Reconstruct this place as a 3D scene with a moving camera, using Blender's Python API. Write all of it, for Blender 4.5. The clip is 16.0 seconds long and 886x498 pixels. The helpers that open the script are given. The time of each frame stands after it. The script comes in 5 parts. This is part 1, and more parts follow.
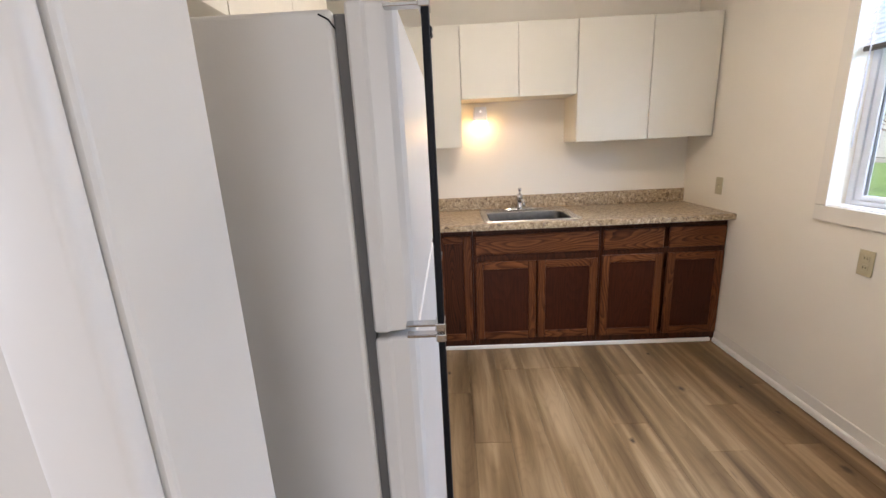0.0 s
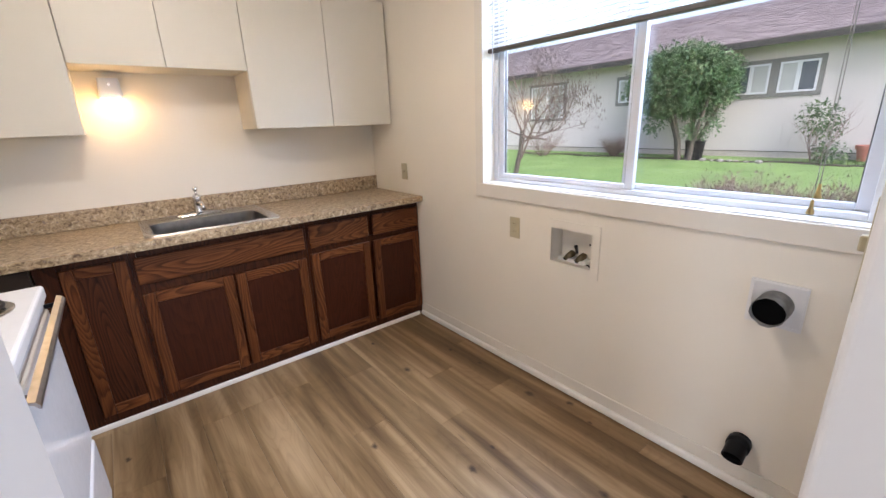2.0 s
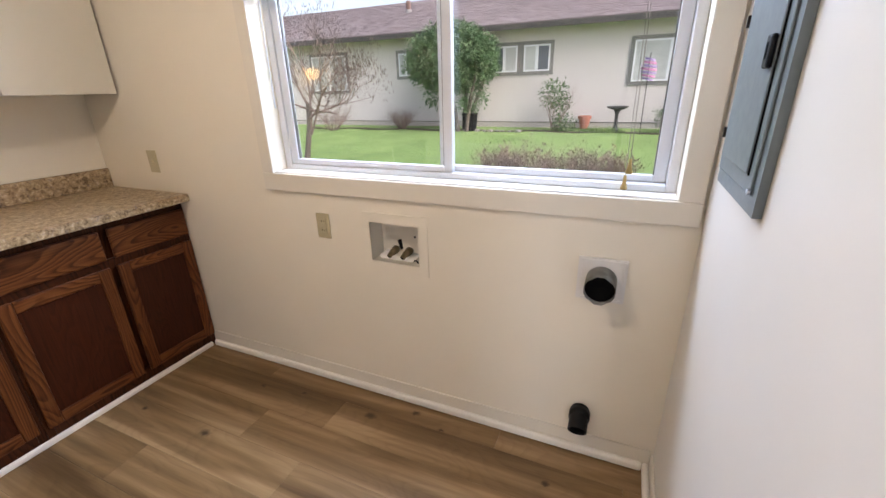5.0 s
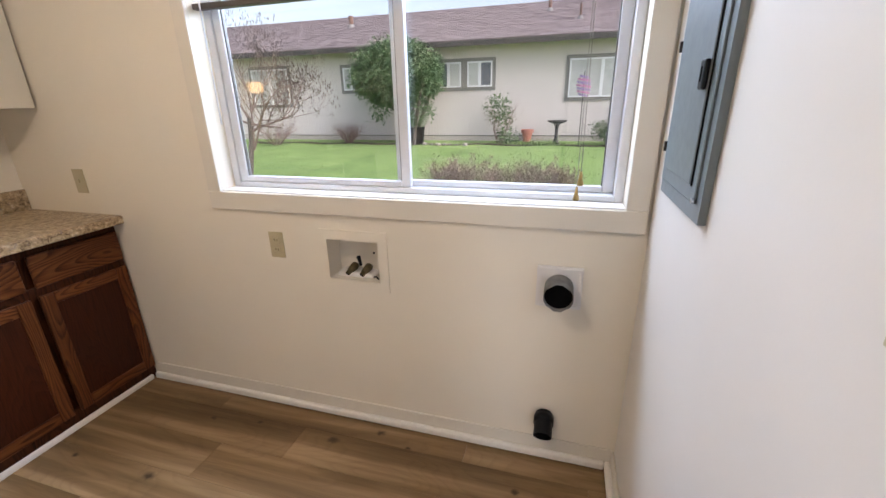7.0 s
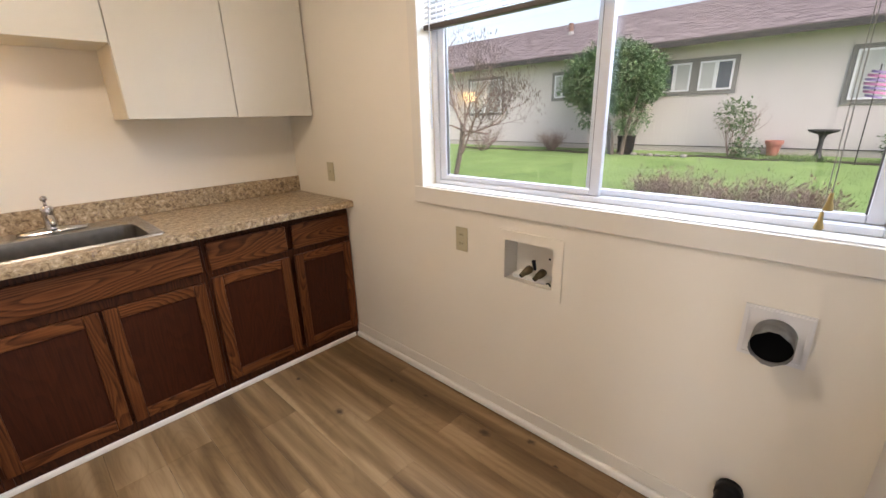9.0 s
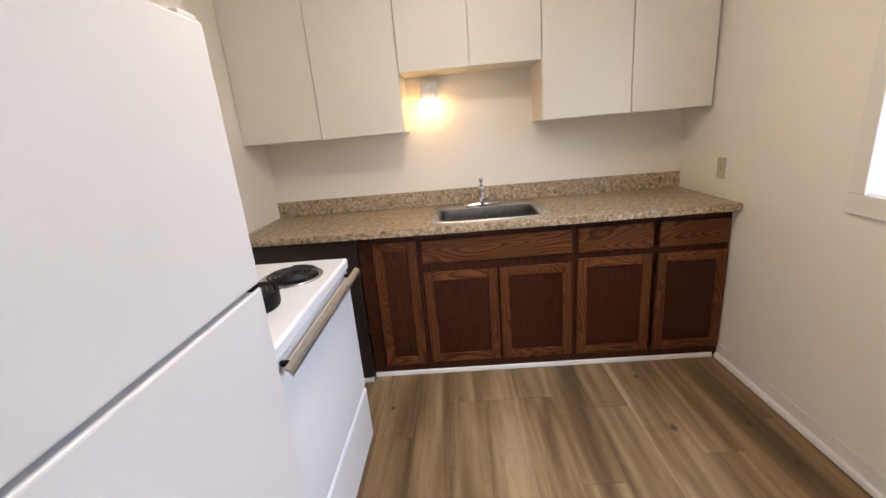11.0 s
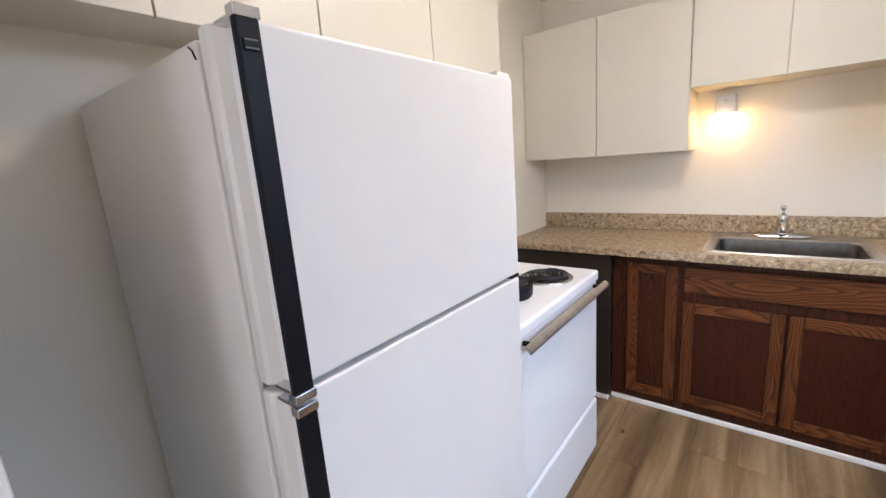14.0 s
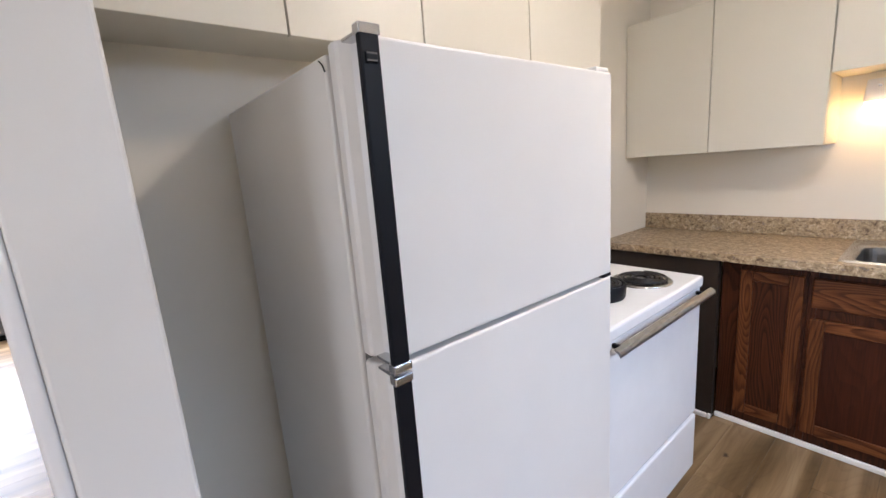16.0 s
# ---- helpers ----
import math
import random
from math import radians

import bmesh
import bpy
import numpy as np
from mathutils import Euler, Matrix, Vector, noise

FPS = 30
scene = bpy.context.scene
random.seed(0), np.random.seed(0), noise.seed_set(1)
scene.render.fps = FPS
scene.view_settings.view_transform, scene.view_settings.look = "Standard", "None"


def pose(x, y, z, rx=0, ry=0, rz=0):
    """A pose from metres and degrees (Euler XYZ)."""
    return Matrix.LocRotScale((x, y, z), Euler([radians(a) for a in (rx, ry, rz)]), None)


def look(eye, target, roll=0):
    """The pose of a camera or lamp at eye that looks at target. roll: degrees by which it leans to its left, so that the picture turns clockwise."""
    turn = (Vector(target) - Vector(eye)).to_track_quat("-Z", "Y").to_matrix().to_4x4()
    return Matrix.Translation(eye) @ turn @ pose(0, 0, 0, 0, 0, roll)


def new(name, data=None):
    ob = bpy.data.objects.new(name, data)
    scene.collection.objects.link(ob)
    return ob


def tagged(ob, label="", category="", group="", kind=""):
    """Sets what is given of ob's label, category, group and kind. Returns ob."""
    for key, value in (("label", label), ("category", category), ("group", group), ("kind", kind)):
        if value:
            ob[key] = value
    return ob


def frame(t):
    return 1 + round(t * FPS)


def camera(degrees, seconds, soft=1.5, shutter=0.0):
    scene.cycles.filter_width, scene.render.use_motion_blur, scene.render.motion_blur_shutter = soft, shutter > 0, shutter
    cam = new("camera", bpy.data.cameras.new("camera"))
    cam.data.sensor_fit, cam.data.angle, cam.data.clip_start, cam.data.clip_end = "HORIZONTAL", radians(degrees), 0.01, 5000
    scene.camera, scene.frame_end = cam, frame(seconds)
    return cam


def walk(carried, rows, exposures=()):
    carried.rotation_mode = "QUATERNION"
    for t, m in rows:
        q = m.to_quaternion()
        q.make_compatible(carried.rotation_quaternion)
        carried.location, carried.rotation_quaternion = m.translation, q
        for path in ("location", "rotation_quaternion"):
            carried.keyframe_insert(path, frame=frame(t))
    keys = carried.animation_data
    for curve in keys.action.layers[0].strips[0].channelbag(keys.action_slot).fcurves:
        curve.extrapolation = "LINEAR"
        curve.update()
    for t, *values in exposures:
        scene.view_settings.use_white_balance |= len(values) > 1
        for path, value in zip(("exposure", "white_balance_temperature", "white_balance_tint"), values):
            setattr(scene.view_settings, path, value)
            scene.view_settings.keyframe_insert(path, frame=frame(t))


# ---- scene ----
cam = camera(94.3, 16.0)
PATH = [
    (0, (-1.799, -3.234, 1.417), (-1.851, -1.295, 0.928), -2.8),
    (0.5, (-1.765, -3.107, 1.412), (-1.564, -1.179, 0.919), -2.3),
    (1, (-1.721, -3.033, 1.406), (-1.209, -1.174, 0.877), -2.4),
    (1.5, (-1.69, -2.969, 1.411), (-0.736, -1.305, 0.845), -2.1),
    (2, (-1.649, -2.942, 1.384), (-0.469, -1.437, 0.801), -2.2),
    (2.5, (-1.632, -2.907, 1.375), (-0.39, -1.463, 0.767), -1.8),
    (3, (-1.59, -2.868, 1.358), (-0.354, -1.432, 0.719), -2.6),
    (3.5, (-1.486, -2.802, 1.347), (-0.159, -1.46, 0.684), -1.4),
    (4, (-1.368, -2.732, 1.35), (0.076, -1.532, 0.662), 0.1),
    (4.5, (-1.335, -2.695, 1.37), (0.247, -1.713, 0.641), -1.0),
    (5, (-1.375, -2.661, 1.379), (0.33, -1.907, 0.655), -1.4),
    (7.5, (-1.388, -2.626, 1.388), (0.418, -2.092, 0.717), -1.1),
    (8, (-1.387, -2.632, 1.391), (0.383, -1.995, 0.713), -1.5),
    (8.5, (-1.383, -2.639, 1.393), (0.268, -1.723, 0.733), -1.9),
    (9, (-1.377, -2.673, 1.376), (-0.002, -1.359, 0.757), -1.6),
    (9.5, (-1.382, -2.706, 1.372), (-0.395, -1.074, 0.769), -2.4),
    (10, (-1.424, -2.712, 1.389), (-0.839, -0.893, 0.799), -2.9),
    (12.5, (-1.444, -2.82, 1.41), (-2.174, -1.023, 0.921), -7.7),
    (13, (-1.452, -2.867, 1.425), (-2.333, -1.128, 0.98), -6.9),
    (13.5, (-1.4, -2.868, 1.426), (-2.46, -1.226, 1.005), -4.8),
    (14, (-1.349, -2.873, 1.424), (-2.578, -1.348, 1.016), -4.3),
    (14.5, (-1.332, -2.876, 1.421), (-2.643, -1.413, 1.042), -4.5),
    (15, (-1.333, -2.888, 1.416), (-2.714, -1.505, 0.991), -3.5),
    (15.5, (-1.33, -2.899, 1.421), (-2.793, -1.598, 1.013), -3.9),
    (16, (-1.325, -2.908, 1.422), (-2.855, -1.679, 1.036), -4.4),
]
walk(cam, [(t, look(eye, target, roll)) for t, eye, target, roll in PATH], [(0.0, 1.36, 6200, 17.5), (2.0, 1.36, 6150, 19), (3.5, 1.35, 6250, 19), (5.0, 1.26, 6650, 19), (7.5, 1.16, 6600, 19), (8.5, 1.25, 6700, 19), (9.5, 1.26, 6950, 19.5), (10.0, 1.27, 6450, 18), (12.5, 1.33, 6250, 19), (13.5, 1.40, 6050, 17.5), (14.5, 1.38, 5950, 17.5), (16.0, 1.30, 6050, 18)])

# ---- world, sun, large lights ----
world = bpy.data.worlds.new("world")
scene.world = world
world.use_nodes = True
wn, wl = world.node_tree.nodes, world.node_tree.links
sky = wn.new("ShaderNodeTexSky")
sky.sky_type = "NISHITA"
sky.sun_disc = False
sky.sun_elevation = radians(38)
sky.sun_rotation = radians(200)
sky.air_density, sky.dust_density, sky.ozone_density = 1.0, 4.0, 1.0
grey_sky = wn.new("ShaderNodeHueSaturation")          # an overcast sky has little colour
grey_sky.inputs["Saturation"].default_value = 0.75
wl.new(sky.outputs["Color"], grey_sky.inputs["Color"])
wl.new(grey_sky.outputs["Color"], wn["Background"].inputs["Color"])
wn["Background"].inputs["Strength"].default_value = 0.15

sun_data = bpy.data.lights.new("sun", "SUN")
sun_data.energy, sun_data.angle, sun_data.color = 1.2, radians(25), (0.86, 0.94, 1.0)
sun = new("sun", sun_data)
sun.matrix_world = look((4, -10, 12), (8, 0, 0))


def area_lamp(name, eye, target, w, h, watts, colour):
    d = bpy.data.lights.new(name, "AREA")
    d.shape, d.size, d.size_y, d.energy, d.color = "RECTANGLE", w, h, watts, colour
    ob = new(name, d)
    ob.matrix_world = look(eye, target)
    return ob


# daylight in the kitchen window (behind the blind) and in the far room's window
area_lamp("window_daylight", (0.42, -2.02, 2.02), (-2.0, -2.02, 1.0), 1.5, 0.4, 27, (0.62, 0.79, 1.0))
area_lamp("room_daylight", (-7.62, -4.7, 1.3), (-3.0, -4.7, 1.1), 1.6, 1.7, 74, (0.84, 0.92, 1.0))
area_lamp("south_daylight", (-1.1, -7.05, 1.5), (-1.2, -3.0, 1.1), 1.55, 1.15, 15, (0.88, 0.94, 1.0))

# ---- materials ----


class Mat:
    """A node material with a Principled shader and short helpers."""

    def __init__(self, name, colour=(0.8, 0.8, 0.8), rough=0.5, metal=0.0, spec=0.5):
        self.m = bpy.data.materials.new(name)
        self.m.use_nodes = True
        self.n, self.l = self.m.node_tree.nodes, self.m.node_tree.links
        self.b = self.n["Principled BSDF"]
        self.b.inputs["Base Color"].default_value = (*colour, 1)
        self.b.inputs["Roughness"].default_value = rough
        self.b.inputs["Metallic"].default_value = metal
        self.b.inputs["Specular IOR Level"].default_value = spec
        self.co = None

    def coords(self, scale=(1, 1, 1), world_space=False, jitter=False):
        tc = self.n.new("ShaderNodeNewGeometry") if world_space else self.n.new("ShaderNodeTexCoord")
        src = tc.outputs["Position"] if world_space else tc.outputs["Object"]
        if jitter:
            info = self.n.new("ShaderNodeObjectInfo")
            mul = self.n.new("ShaderNodeVectorMath")
            mul.operation = "SCALE"
            mul.inputs[0].default_value = (37.0, 53.0, 11.0)
            self.l.new(info.outputs["Random"], mul.inputs["Scale"])
            add = self.n.new("ShaderNodeVectorMath")
            self.l.new(src, add.inputs[0])
            self.l.new(mul.outputs[0], add.inputs[1])
            src = add.outputs[0]
        mp = self.n.new("ShaderNodeMapping")
        mp.inputs["Scale"].default_value = scale
        self.l.new(src, mp.inputs["Vector"])
        return mp.outputs["Vector"]

    def noise(self, vec, scale, detail=4, rough=0.55, dist=0.0):
        t = self.n.new("ShaderNodeTexNoise")
        t.inputs["Scale"].default_value, t.inputs["Detail"].default_value = scale, detail
        t.inputs["Roughness"].default_value, t.inputs["Distortion"].default_value = rough, dist
        self.l.new(vec, t.inputs["Vector"])
        return t.outputs["Fac"]

    def ramp(self, fac, stops):
        r = self.n.new("ShaderNodeValToRGB")
        e = r.color_ramp.elements
        while len(e) < len(stops):
            e.new(0.5)
        for el, (p, c) in zip(e, stops):
            el.position, el.color = p, (*c, 1)
        self.l.new(fac, r.inputs["Fac"])
        return r.outputs["Color"]

    def mix(self, fac, a, b, mode="MIX"):
        m = self.n.new("ShaderNodeMix")
        m.data_type, m.blend_type = "RGBA", mode
        for v, s in ((fac, m.inputs[0]), (a, m.inputs[6]), (b, m.inputs[7])):
            if isinstance(v, (int, float)):
                s.default_value = v
            elif isinstance(v, tuple):
                s.default_value = (*v, 1)
            else:
                self.l.new(v, s)
        return m.outputs[2]

    def colour(self, out):
        self.l.new(out, self.b.inputs["Base Color"])
        return self

    def rough(self, fac, lo, hi):
        r = self.n.new("ShaderNodeMapRange")
        r.inputs["To Min"].default_value, r.inputs["To Max"].default_value = lo, hi
        self.l.new(fac, r.inputs["Value"])
        self.l.new(r.outputs["Result"], self.b.inputs["Roughness"])
        return self

    def bump(self, fac, strength=0.2, dist=0.002):
        b = self.n.new("ShaderNodeBump")
        b.inputs["Strength"].default_value, b.inputs["Distance"].default_value = strength, dist
        self.l.new(fac, b.inputs["Height"])
        self.l.new(b.outputs["Normal"], self.b.inputs["Normal"])
        return self


def painted(name, a, b, rough=0.45, grain=160, strength=0.12, spec=0.4):
    m = Mat(name, a, rough, 0, spec)
    v = m.coords(world_space=True)
    m.colour(m.ramp(m.noise(v, 1.3, 5), [(0.3, a), (0.7, b)]))
    m.rough(m.noise(v, 6, 3), rough - 0.06, rough + 0.08)
    m.bump(m.noise(v, grain, 3), strength, 0.0015)
    return m.m


def plain(name, a, rough=0.5, metal=0.0, vary=0.12, scale=14):
    m = Mat(name, a, rough, metal)
    v = m.coords(world_space=True)
    dark = tuple(c * (1 - vary) for c in a)
    m.colour(m.ramp(m.noise(v, scale, 4), [(0.3, dark), (0.7, a)]))
    m.rough(m.noise(v, scale * 3, 2), max(0.03, rough - 0.06), min(1, rough + 0.08))
    return m.m


WALL = painted("wall_paint", (0.79, 0.735, 0.63), (0.83, 0.775, 0.67), 0.46)
WALL_WHITE = painted("partition_paint", (0.68, 0.655, 0.62), (0.72, 0.695, 0.66), 0.38)
CEIL = painted("ceiling_paint", (0.80, 0.78, 0.74), (0.84, 0.82, 0.78), 0.8, 60, 0.4)
TRIM = painted("trim_paint", (0.73, 0.685, 0.60), (0.77, 0.725, 0.64), 0.36, 90, 0.08)
TRIM_WHITE = painted("white_trim", (0.74, 0.72, 0.70), (0.79, 0.77, 0.75), 0.34, 90, 0.08)
SHOE = painted("shoe_paint", (0.82, 0.785, 0.73), (0.86, 0.825, 0.77), 0.34, 90, 0.08)
CABWHITE = painted("cream_cabinet_paint", (0.66, 0.62, 0.53), (0.70, 0.66, 0.565), 0.42, 220, 0.06, 0.5)
CABIN = plain("cabinet_inside", (0.55, 0.51, 0.42), 0.6)
VINYL = plain("white_vinyl", (0.71, 0.73, 0.77), 0.35, 0, 0.04)
ALMOND = plain("almond_plastic", (0.50, 0.44, 0.29), 0.35, 0, 0.05)
# near-black painted as shade in gaps and holes; also floor base and line scrap
SHADE_BLACK = Mat("shade_black", (0.004, 0.004, 0.004), 0.95, 0, 0.05).m
CHROME = plain("chrome", (0.60, 0.60, 0.61), 0.14, 1.0, 0.08)
BRASS = plain("tarnished_brass", (0.18, 0.14, 0.08), 0.38, 1.0, 0.3, 60)
BLACKPL = Mat("black_plastic", (0.005, 0.0055, 0.008), 0.45, 0, 0.18).m
ABS = Mat("black_abs_pipe", (0.004, 0.004, 0.005), 0.42, 0, 0.25).m
GALV = plain("galvanised_duct", (0.26, 0.255, 0.245), 0.42, 0.85, 0.35, 30)
COIL = plain("burner_coil", (0.02, 0.02, 0.022), 0.38, 0.4, 0.3, 50)
PANELGREY = plain("grey_enamel", (0.155, 0.185, 0.20), 0.36, 0.1, 0.08)
GASKET = plain("grey_gasket", (0.13, 0.125, 0.12), 0.7)
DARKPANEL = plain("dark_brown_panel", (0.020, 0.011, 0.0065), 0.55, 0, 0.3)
ENAMEL = plain("white_enamel", (0.82, 0.83, 0.85), 0.16, 0, 0.03)
STEEL = Mat("brushed_steel", (0.56, 0.54, 0.51), 0.26, 1.0)
_v = STEEL.coords((2, 90, 90), True)
STEEL.colour(STEEL.ramp(STEEL.noise(_v, 3, 3), [(0.3, (0.46, 0.44, 0.41)), (0.7, (0.62, 0.60, 0.56))])).rough(STEEL.noise(_v, 6, 2), 0.2, 0.36)
STEEL = STEEL.m
DULLSTEEL = plain("dull_steel", (0.52, 0.525, 0.535), 0.32, 1.0, 0.2, 30)
# the sink's steel again, with the bowl's shade put into a darker colour
SHADED_STEEL = plain("shaded_sink_steel", (0.30, 0.285, 0.265), 0.34, 1.0, 0.25, 25)

FRIDGE = Mat("textured_white_fridge", (0.80, 0.79, 0.77), 0.36)
_v = FRIDGE.coords(world_space=True)
FRIDGE.colour(FRIDGE.ramp(FRIDGE.noise(_v, 2.2, 5), [(0.3, (0.68, 0.662, 0.64)), (0.7, (0.73, 0.713, 0.69))]))
FRIDGE.bump(FRIDGE.noise(_v, 420, 2), 0.25, 0.0008)
FRIDGE = FRIDGE.m


def oak(name, dark, mid, light, along, figure=1.0):
    """Stained oak: cathedral arches with sharp dark early wood, long fibres and pores, along z ('z') or along x ('x')."""
    m = Mat(name, mid, 0.42, 0, 0.2)
    up = along == "z"
    v = m.coords((7.5, 7.5, 1.35) if up else (1.35, 7.5, 7.5), True, True)
    warp = m.noise(v, 0.85, 1.5, 0.45, 0.25)
    wv = m.n.new("ShaderNodeMath")
    wv.operation = "MULTIPLY"
    wv.inputs[1].default_value = 27.0
    m.l.new(warp, wv.inputs[0])
    fr = m.n.new("ShaderNodeMath")
    fr.operation = "FRACT"
    m.l.new(wv.outputs[0], fr.inputs[0])
    rings = m.ramp(fr.outputs[0], [(0.0, light), (0.08, dark), (0.20, dark), (0.42, mid), (0.80, light), (1.0, light)])
    fib = m.noise(m.coords((95, 95, 2.6) if up else (2.6, 95, 95), True, True), 2.0, 4, 0.65)
    fibres = m.ramp(fib, [(0.34, dark), (0.52, mid), (0.70, light)])
    broad = m.ramp(m.noise(m.coords((3, 3, 1.2) if up else (1.2, 3, 3), True, True), 1.3, 3), [(0.3, (0.72, 0.70, 0.68)), (0.7, (1, 1, 1))])
    col = m.mix(1.0, m.mix(1.0 - 0.62 * figure, rings, fibres), broad, "MULTIPLY")
    m.colour(col).rough(fib, 0.36, 0.54).bump(fib, 0.22, 0.001)
    return m.m


OAK_Z = oak("stained_oak_upright", (0.036, 0.0096, 0.0033), (0.128, 0.0400, 0.0119), (0.205, 0.0710, 0.0222), "z", 0.8)
OAK_X = oak("stained_oak_level", (0.036, 0.0097, 0.0034), (0.134, 0.0420, 0.0126), (0.215, 0.0750, 0.0236), "x", 0.9)
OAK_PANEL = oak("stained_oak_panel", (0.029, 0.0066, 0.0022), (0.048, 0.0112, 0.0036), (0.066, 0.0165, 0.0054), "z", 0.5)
OAK_FIGURED = oak("stained_oak_figured", (0.014, 0.0036, 0.0014), (0.054, 0.0147, 0.0046), (0.090, 0.0267, 0.0084), "z", 0.9)
OAK_FRAME = oak("stained_oak_frame", (0.022, 0.0062, 0.0024), (0.055, 0.0150, 0.0050), (0.088, 0.0265, 0.0088), "z", 0.8)

PLANK = Mat("floor_plank", (0.3, 0.2, 0.12), 0.42, 0, 0.35)
_i = PLANK.n.new("ShaderNodeObjectInfo")
_v = PLANK.coords((8.0, 0.70, 1), True, True)
_f = PLANK.coords((75, 2.2, 1), True, True)
_long = PLANK.noise(PLANK.coords((9.0, 0.42, 1), True), 1.0, 2.5, 0.5, 0.6)
_own = PLANK.noise(_v, 1.0, 2.5, 0.5, 0.9)
_sum = PLANK.n.new("ShaderNodeMix")
_sum.inputs[0].default_value = 0.40
PLANK.l.new(_long, _sum.inputs[2])
PLANK.l.new(_own, _sum.inputs[3])
_broad = PLANK.ramp(_sum.outputs[0], [(0.36, (0.088, 0.047, 0.0175)), (0.49, (0.238, 0.148, 0.067)), (0.62, (0.490, 0.345, 0.196))])
_fib = PLANK.noise(_f, 2.0, 4, 0.65)
_c = PLANK.mix(0.20, _broad, PLANK.ramp(_fib, [(0.3, (0.135, 0.080, 0.036)), (0.7, (0.37, 0.255, 0.145))]))
_wv = PLANK.n.new("ShaderNodeMath")          # faint arched growth rings
_wv.operation = "MULTIPLY"
_wv.inputs[1].default_value = 26.0
PLANK.l.new(PLANK.noise(PLANK.coords((5.0, 0.9, 1), True, True), 1.1, 1.5, 0.4, 0.3), _wv.inputs[0])
_fr = PLANK.n.new("ShaderNodeMath")
_fr.operation = "FRACT"
PLANK.l.new(_wv.outputs[0], _fr.inputs[0])
_c = PLANK.mix(0.22, _c, PLANK.ramp(_fr.outputs[0], [(0.0, (1, 1, 1)), (0.12, (0.55, 0.50, 0.44)), (0.45, (0.95, 0.94, 0.92)), (1.0, (1, 1, 1))]), "MULTIPLY")
_c = PLANK.mix(0.3, _c, PLANK.ramp(_i.outputs["Random"], [(0.0, (0.66, 0.61, 0.54)), (1.0, (1.0, 0.99, 0.98))]), "MULTIPLY")
_kn = PLANK.n.new("ShaderNodeTexVoronoi")    # small scattered knots
_kn.inputs["Scale"].default_value = 1.0
PLANK.l.new(PLANK.coords((6.5, 2.4, 1), True, True), _kn.inputs["Vector"])
_knot = PLANK.ramp(_kn.outputs["Distance"], [(0.03, (1, 1, 1)), (0.11, (0, 0, 0))])
_c = PLANK.mix(PLANK.mix(1.0, _knot, PLANK.ramp(PLANK.noise(_v, 2.5, 2), [(0.58, (0, 0, 0)), (0.64, (0.7, 0.7, 0.7))]), "MULTIPLY"), _c, (0.05, 0.027, 0.014))
# the large knots of the kitchen floor: place and half length
_near = None
_pos = PLANK.n.new("ShaderNodeNewGeometry").outputs["Position"]
_wob = PLANK.n.new("ShaderNodeTexNoise")
_wob.inputs["Scale"].default_value = 45.0
PLANK.l.new(_pos, _wob.inputs["Vector"])
_sc = PLANK.n.new("ShaderNodeVectorMath")
_sc.operation = "MULTIPLY_ADD"
_sc.inputs[1].default_value = (0.022, 0.022, 0.0)
PLANK.l.new(_wob.outputs["Color"], _sc.inputs[0])
PLANK.l.new(_pos, _sc.inputs[2])
for _x, _y, _r in ((-0.528, -1.124, 0.034), (-0.168, -1.745, 0.036), (-0.077, -1.931, 0.026), (-0.732, -1.918, 0.030), (-0.980, -1.532, 0.026), (-0.584, -1.886, 0.018),
                   (-0.434, -2.336, 0.028), (-0.161, -1.360, 0.018), (-0.195, -1.125, 0.020), (-0.528, -0.720, 0.020), (-0.126, -2.077, 0.018), (-0.217, -2.542, 0.022), (-0.926, -0.573, 0.024), (-1.860, -0.875, 0.022)):
    _d = PLANK.n.new("ShaderNodeVectorMath")
    _d.operation = "SUBTRACT"
    _d.inputs[1].default_value = (_x + 0.011, _y + 0.011, 0.0)
    PLANK.l.new(_sc.outputs[0], _d.inputs[0])
    _e = PLANK.n.new("ShaderNodeVectorMath")
    _e.operation = "MULTIPLY"
    _e.inputs[1].default_value = (1.5 / _r, 1.0 / _r, 0.0)
    PLANK.l.new(_d.outputs[0], _e.inputs[0])
    _l = PLANK.n.new("ShaderNodeVectorMath")
    _l.operation = "LENGTH"
    PLANK.l.new(_e.outputs[0], _l.inputs[0])
    if _near is None:
        _near = _l.outputs["Value"]
    else:
        _m = PLANK.n.new("ShaderNodeMath")
        _m.operation = "MINIMUM"
        PLANK.l.new(_near, _m.inputs[0])
        PLANK.l.new(_l.outputs["Value"], _m.inputs[1])
        _near = _m.outputs[0]
_c = PLANK.mix(PLANK.ramp(_near, [(0.25, (0.92, 0.92, 0.92)), (0.55, (0.6, 0.6, 0.6)), (1.0, (0, 0, 0))]), _c, (0.038, 0.020, 0.010))
PLANK.colour(_c).rough(_fib, 0.34, 0.52).bump(_fib, 0.14, 0.0006)
PLANK = PLANK.m

LAMINATE = Mat("granite_pattern_laminate", (0.4, 0.3, 0.2), 0.36, 0, 0.4)
_v = LAMINATE.coords(world_space=True)
_a = LAMINATE.ramp(LAMINATE.noise(_v, 44, 5, 0.68, 0.8), [(0.34, (0.13, 0.085, 0.048)), (0.45, (0.36, 0.265, 0.155)), (0.56, (0.51, 0.395, 0.25)), (0.68, (0.70, 0.59, 0.43))])
_b2 = LAMINATE.ramp(LAMINATE.noise(_v, 85, 4, 0.6, 0.5), [(0.40, (0.35, 0.31, 0.28)), (0.55, (1, 1, 1))])
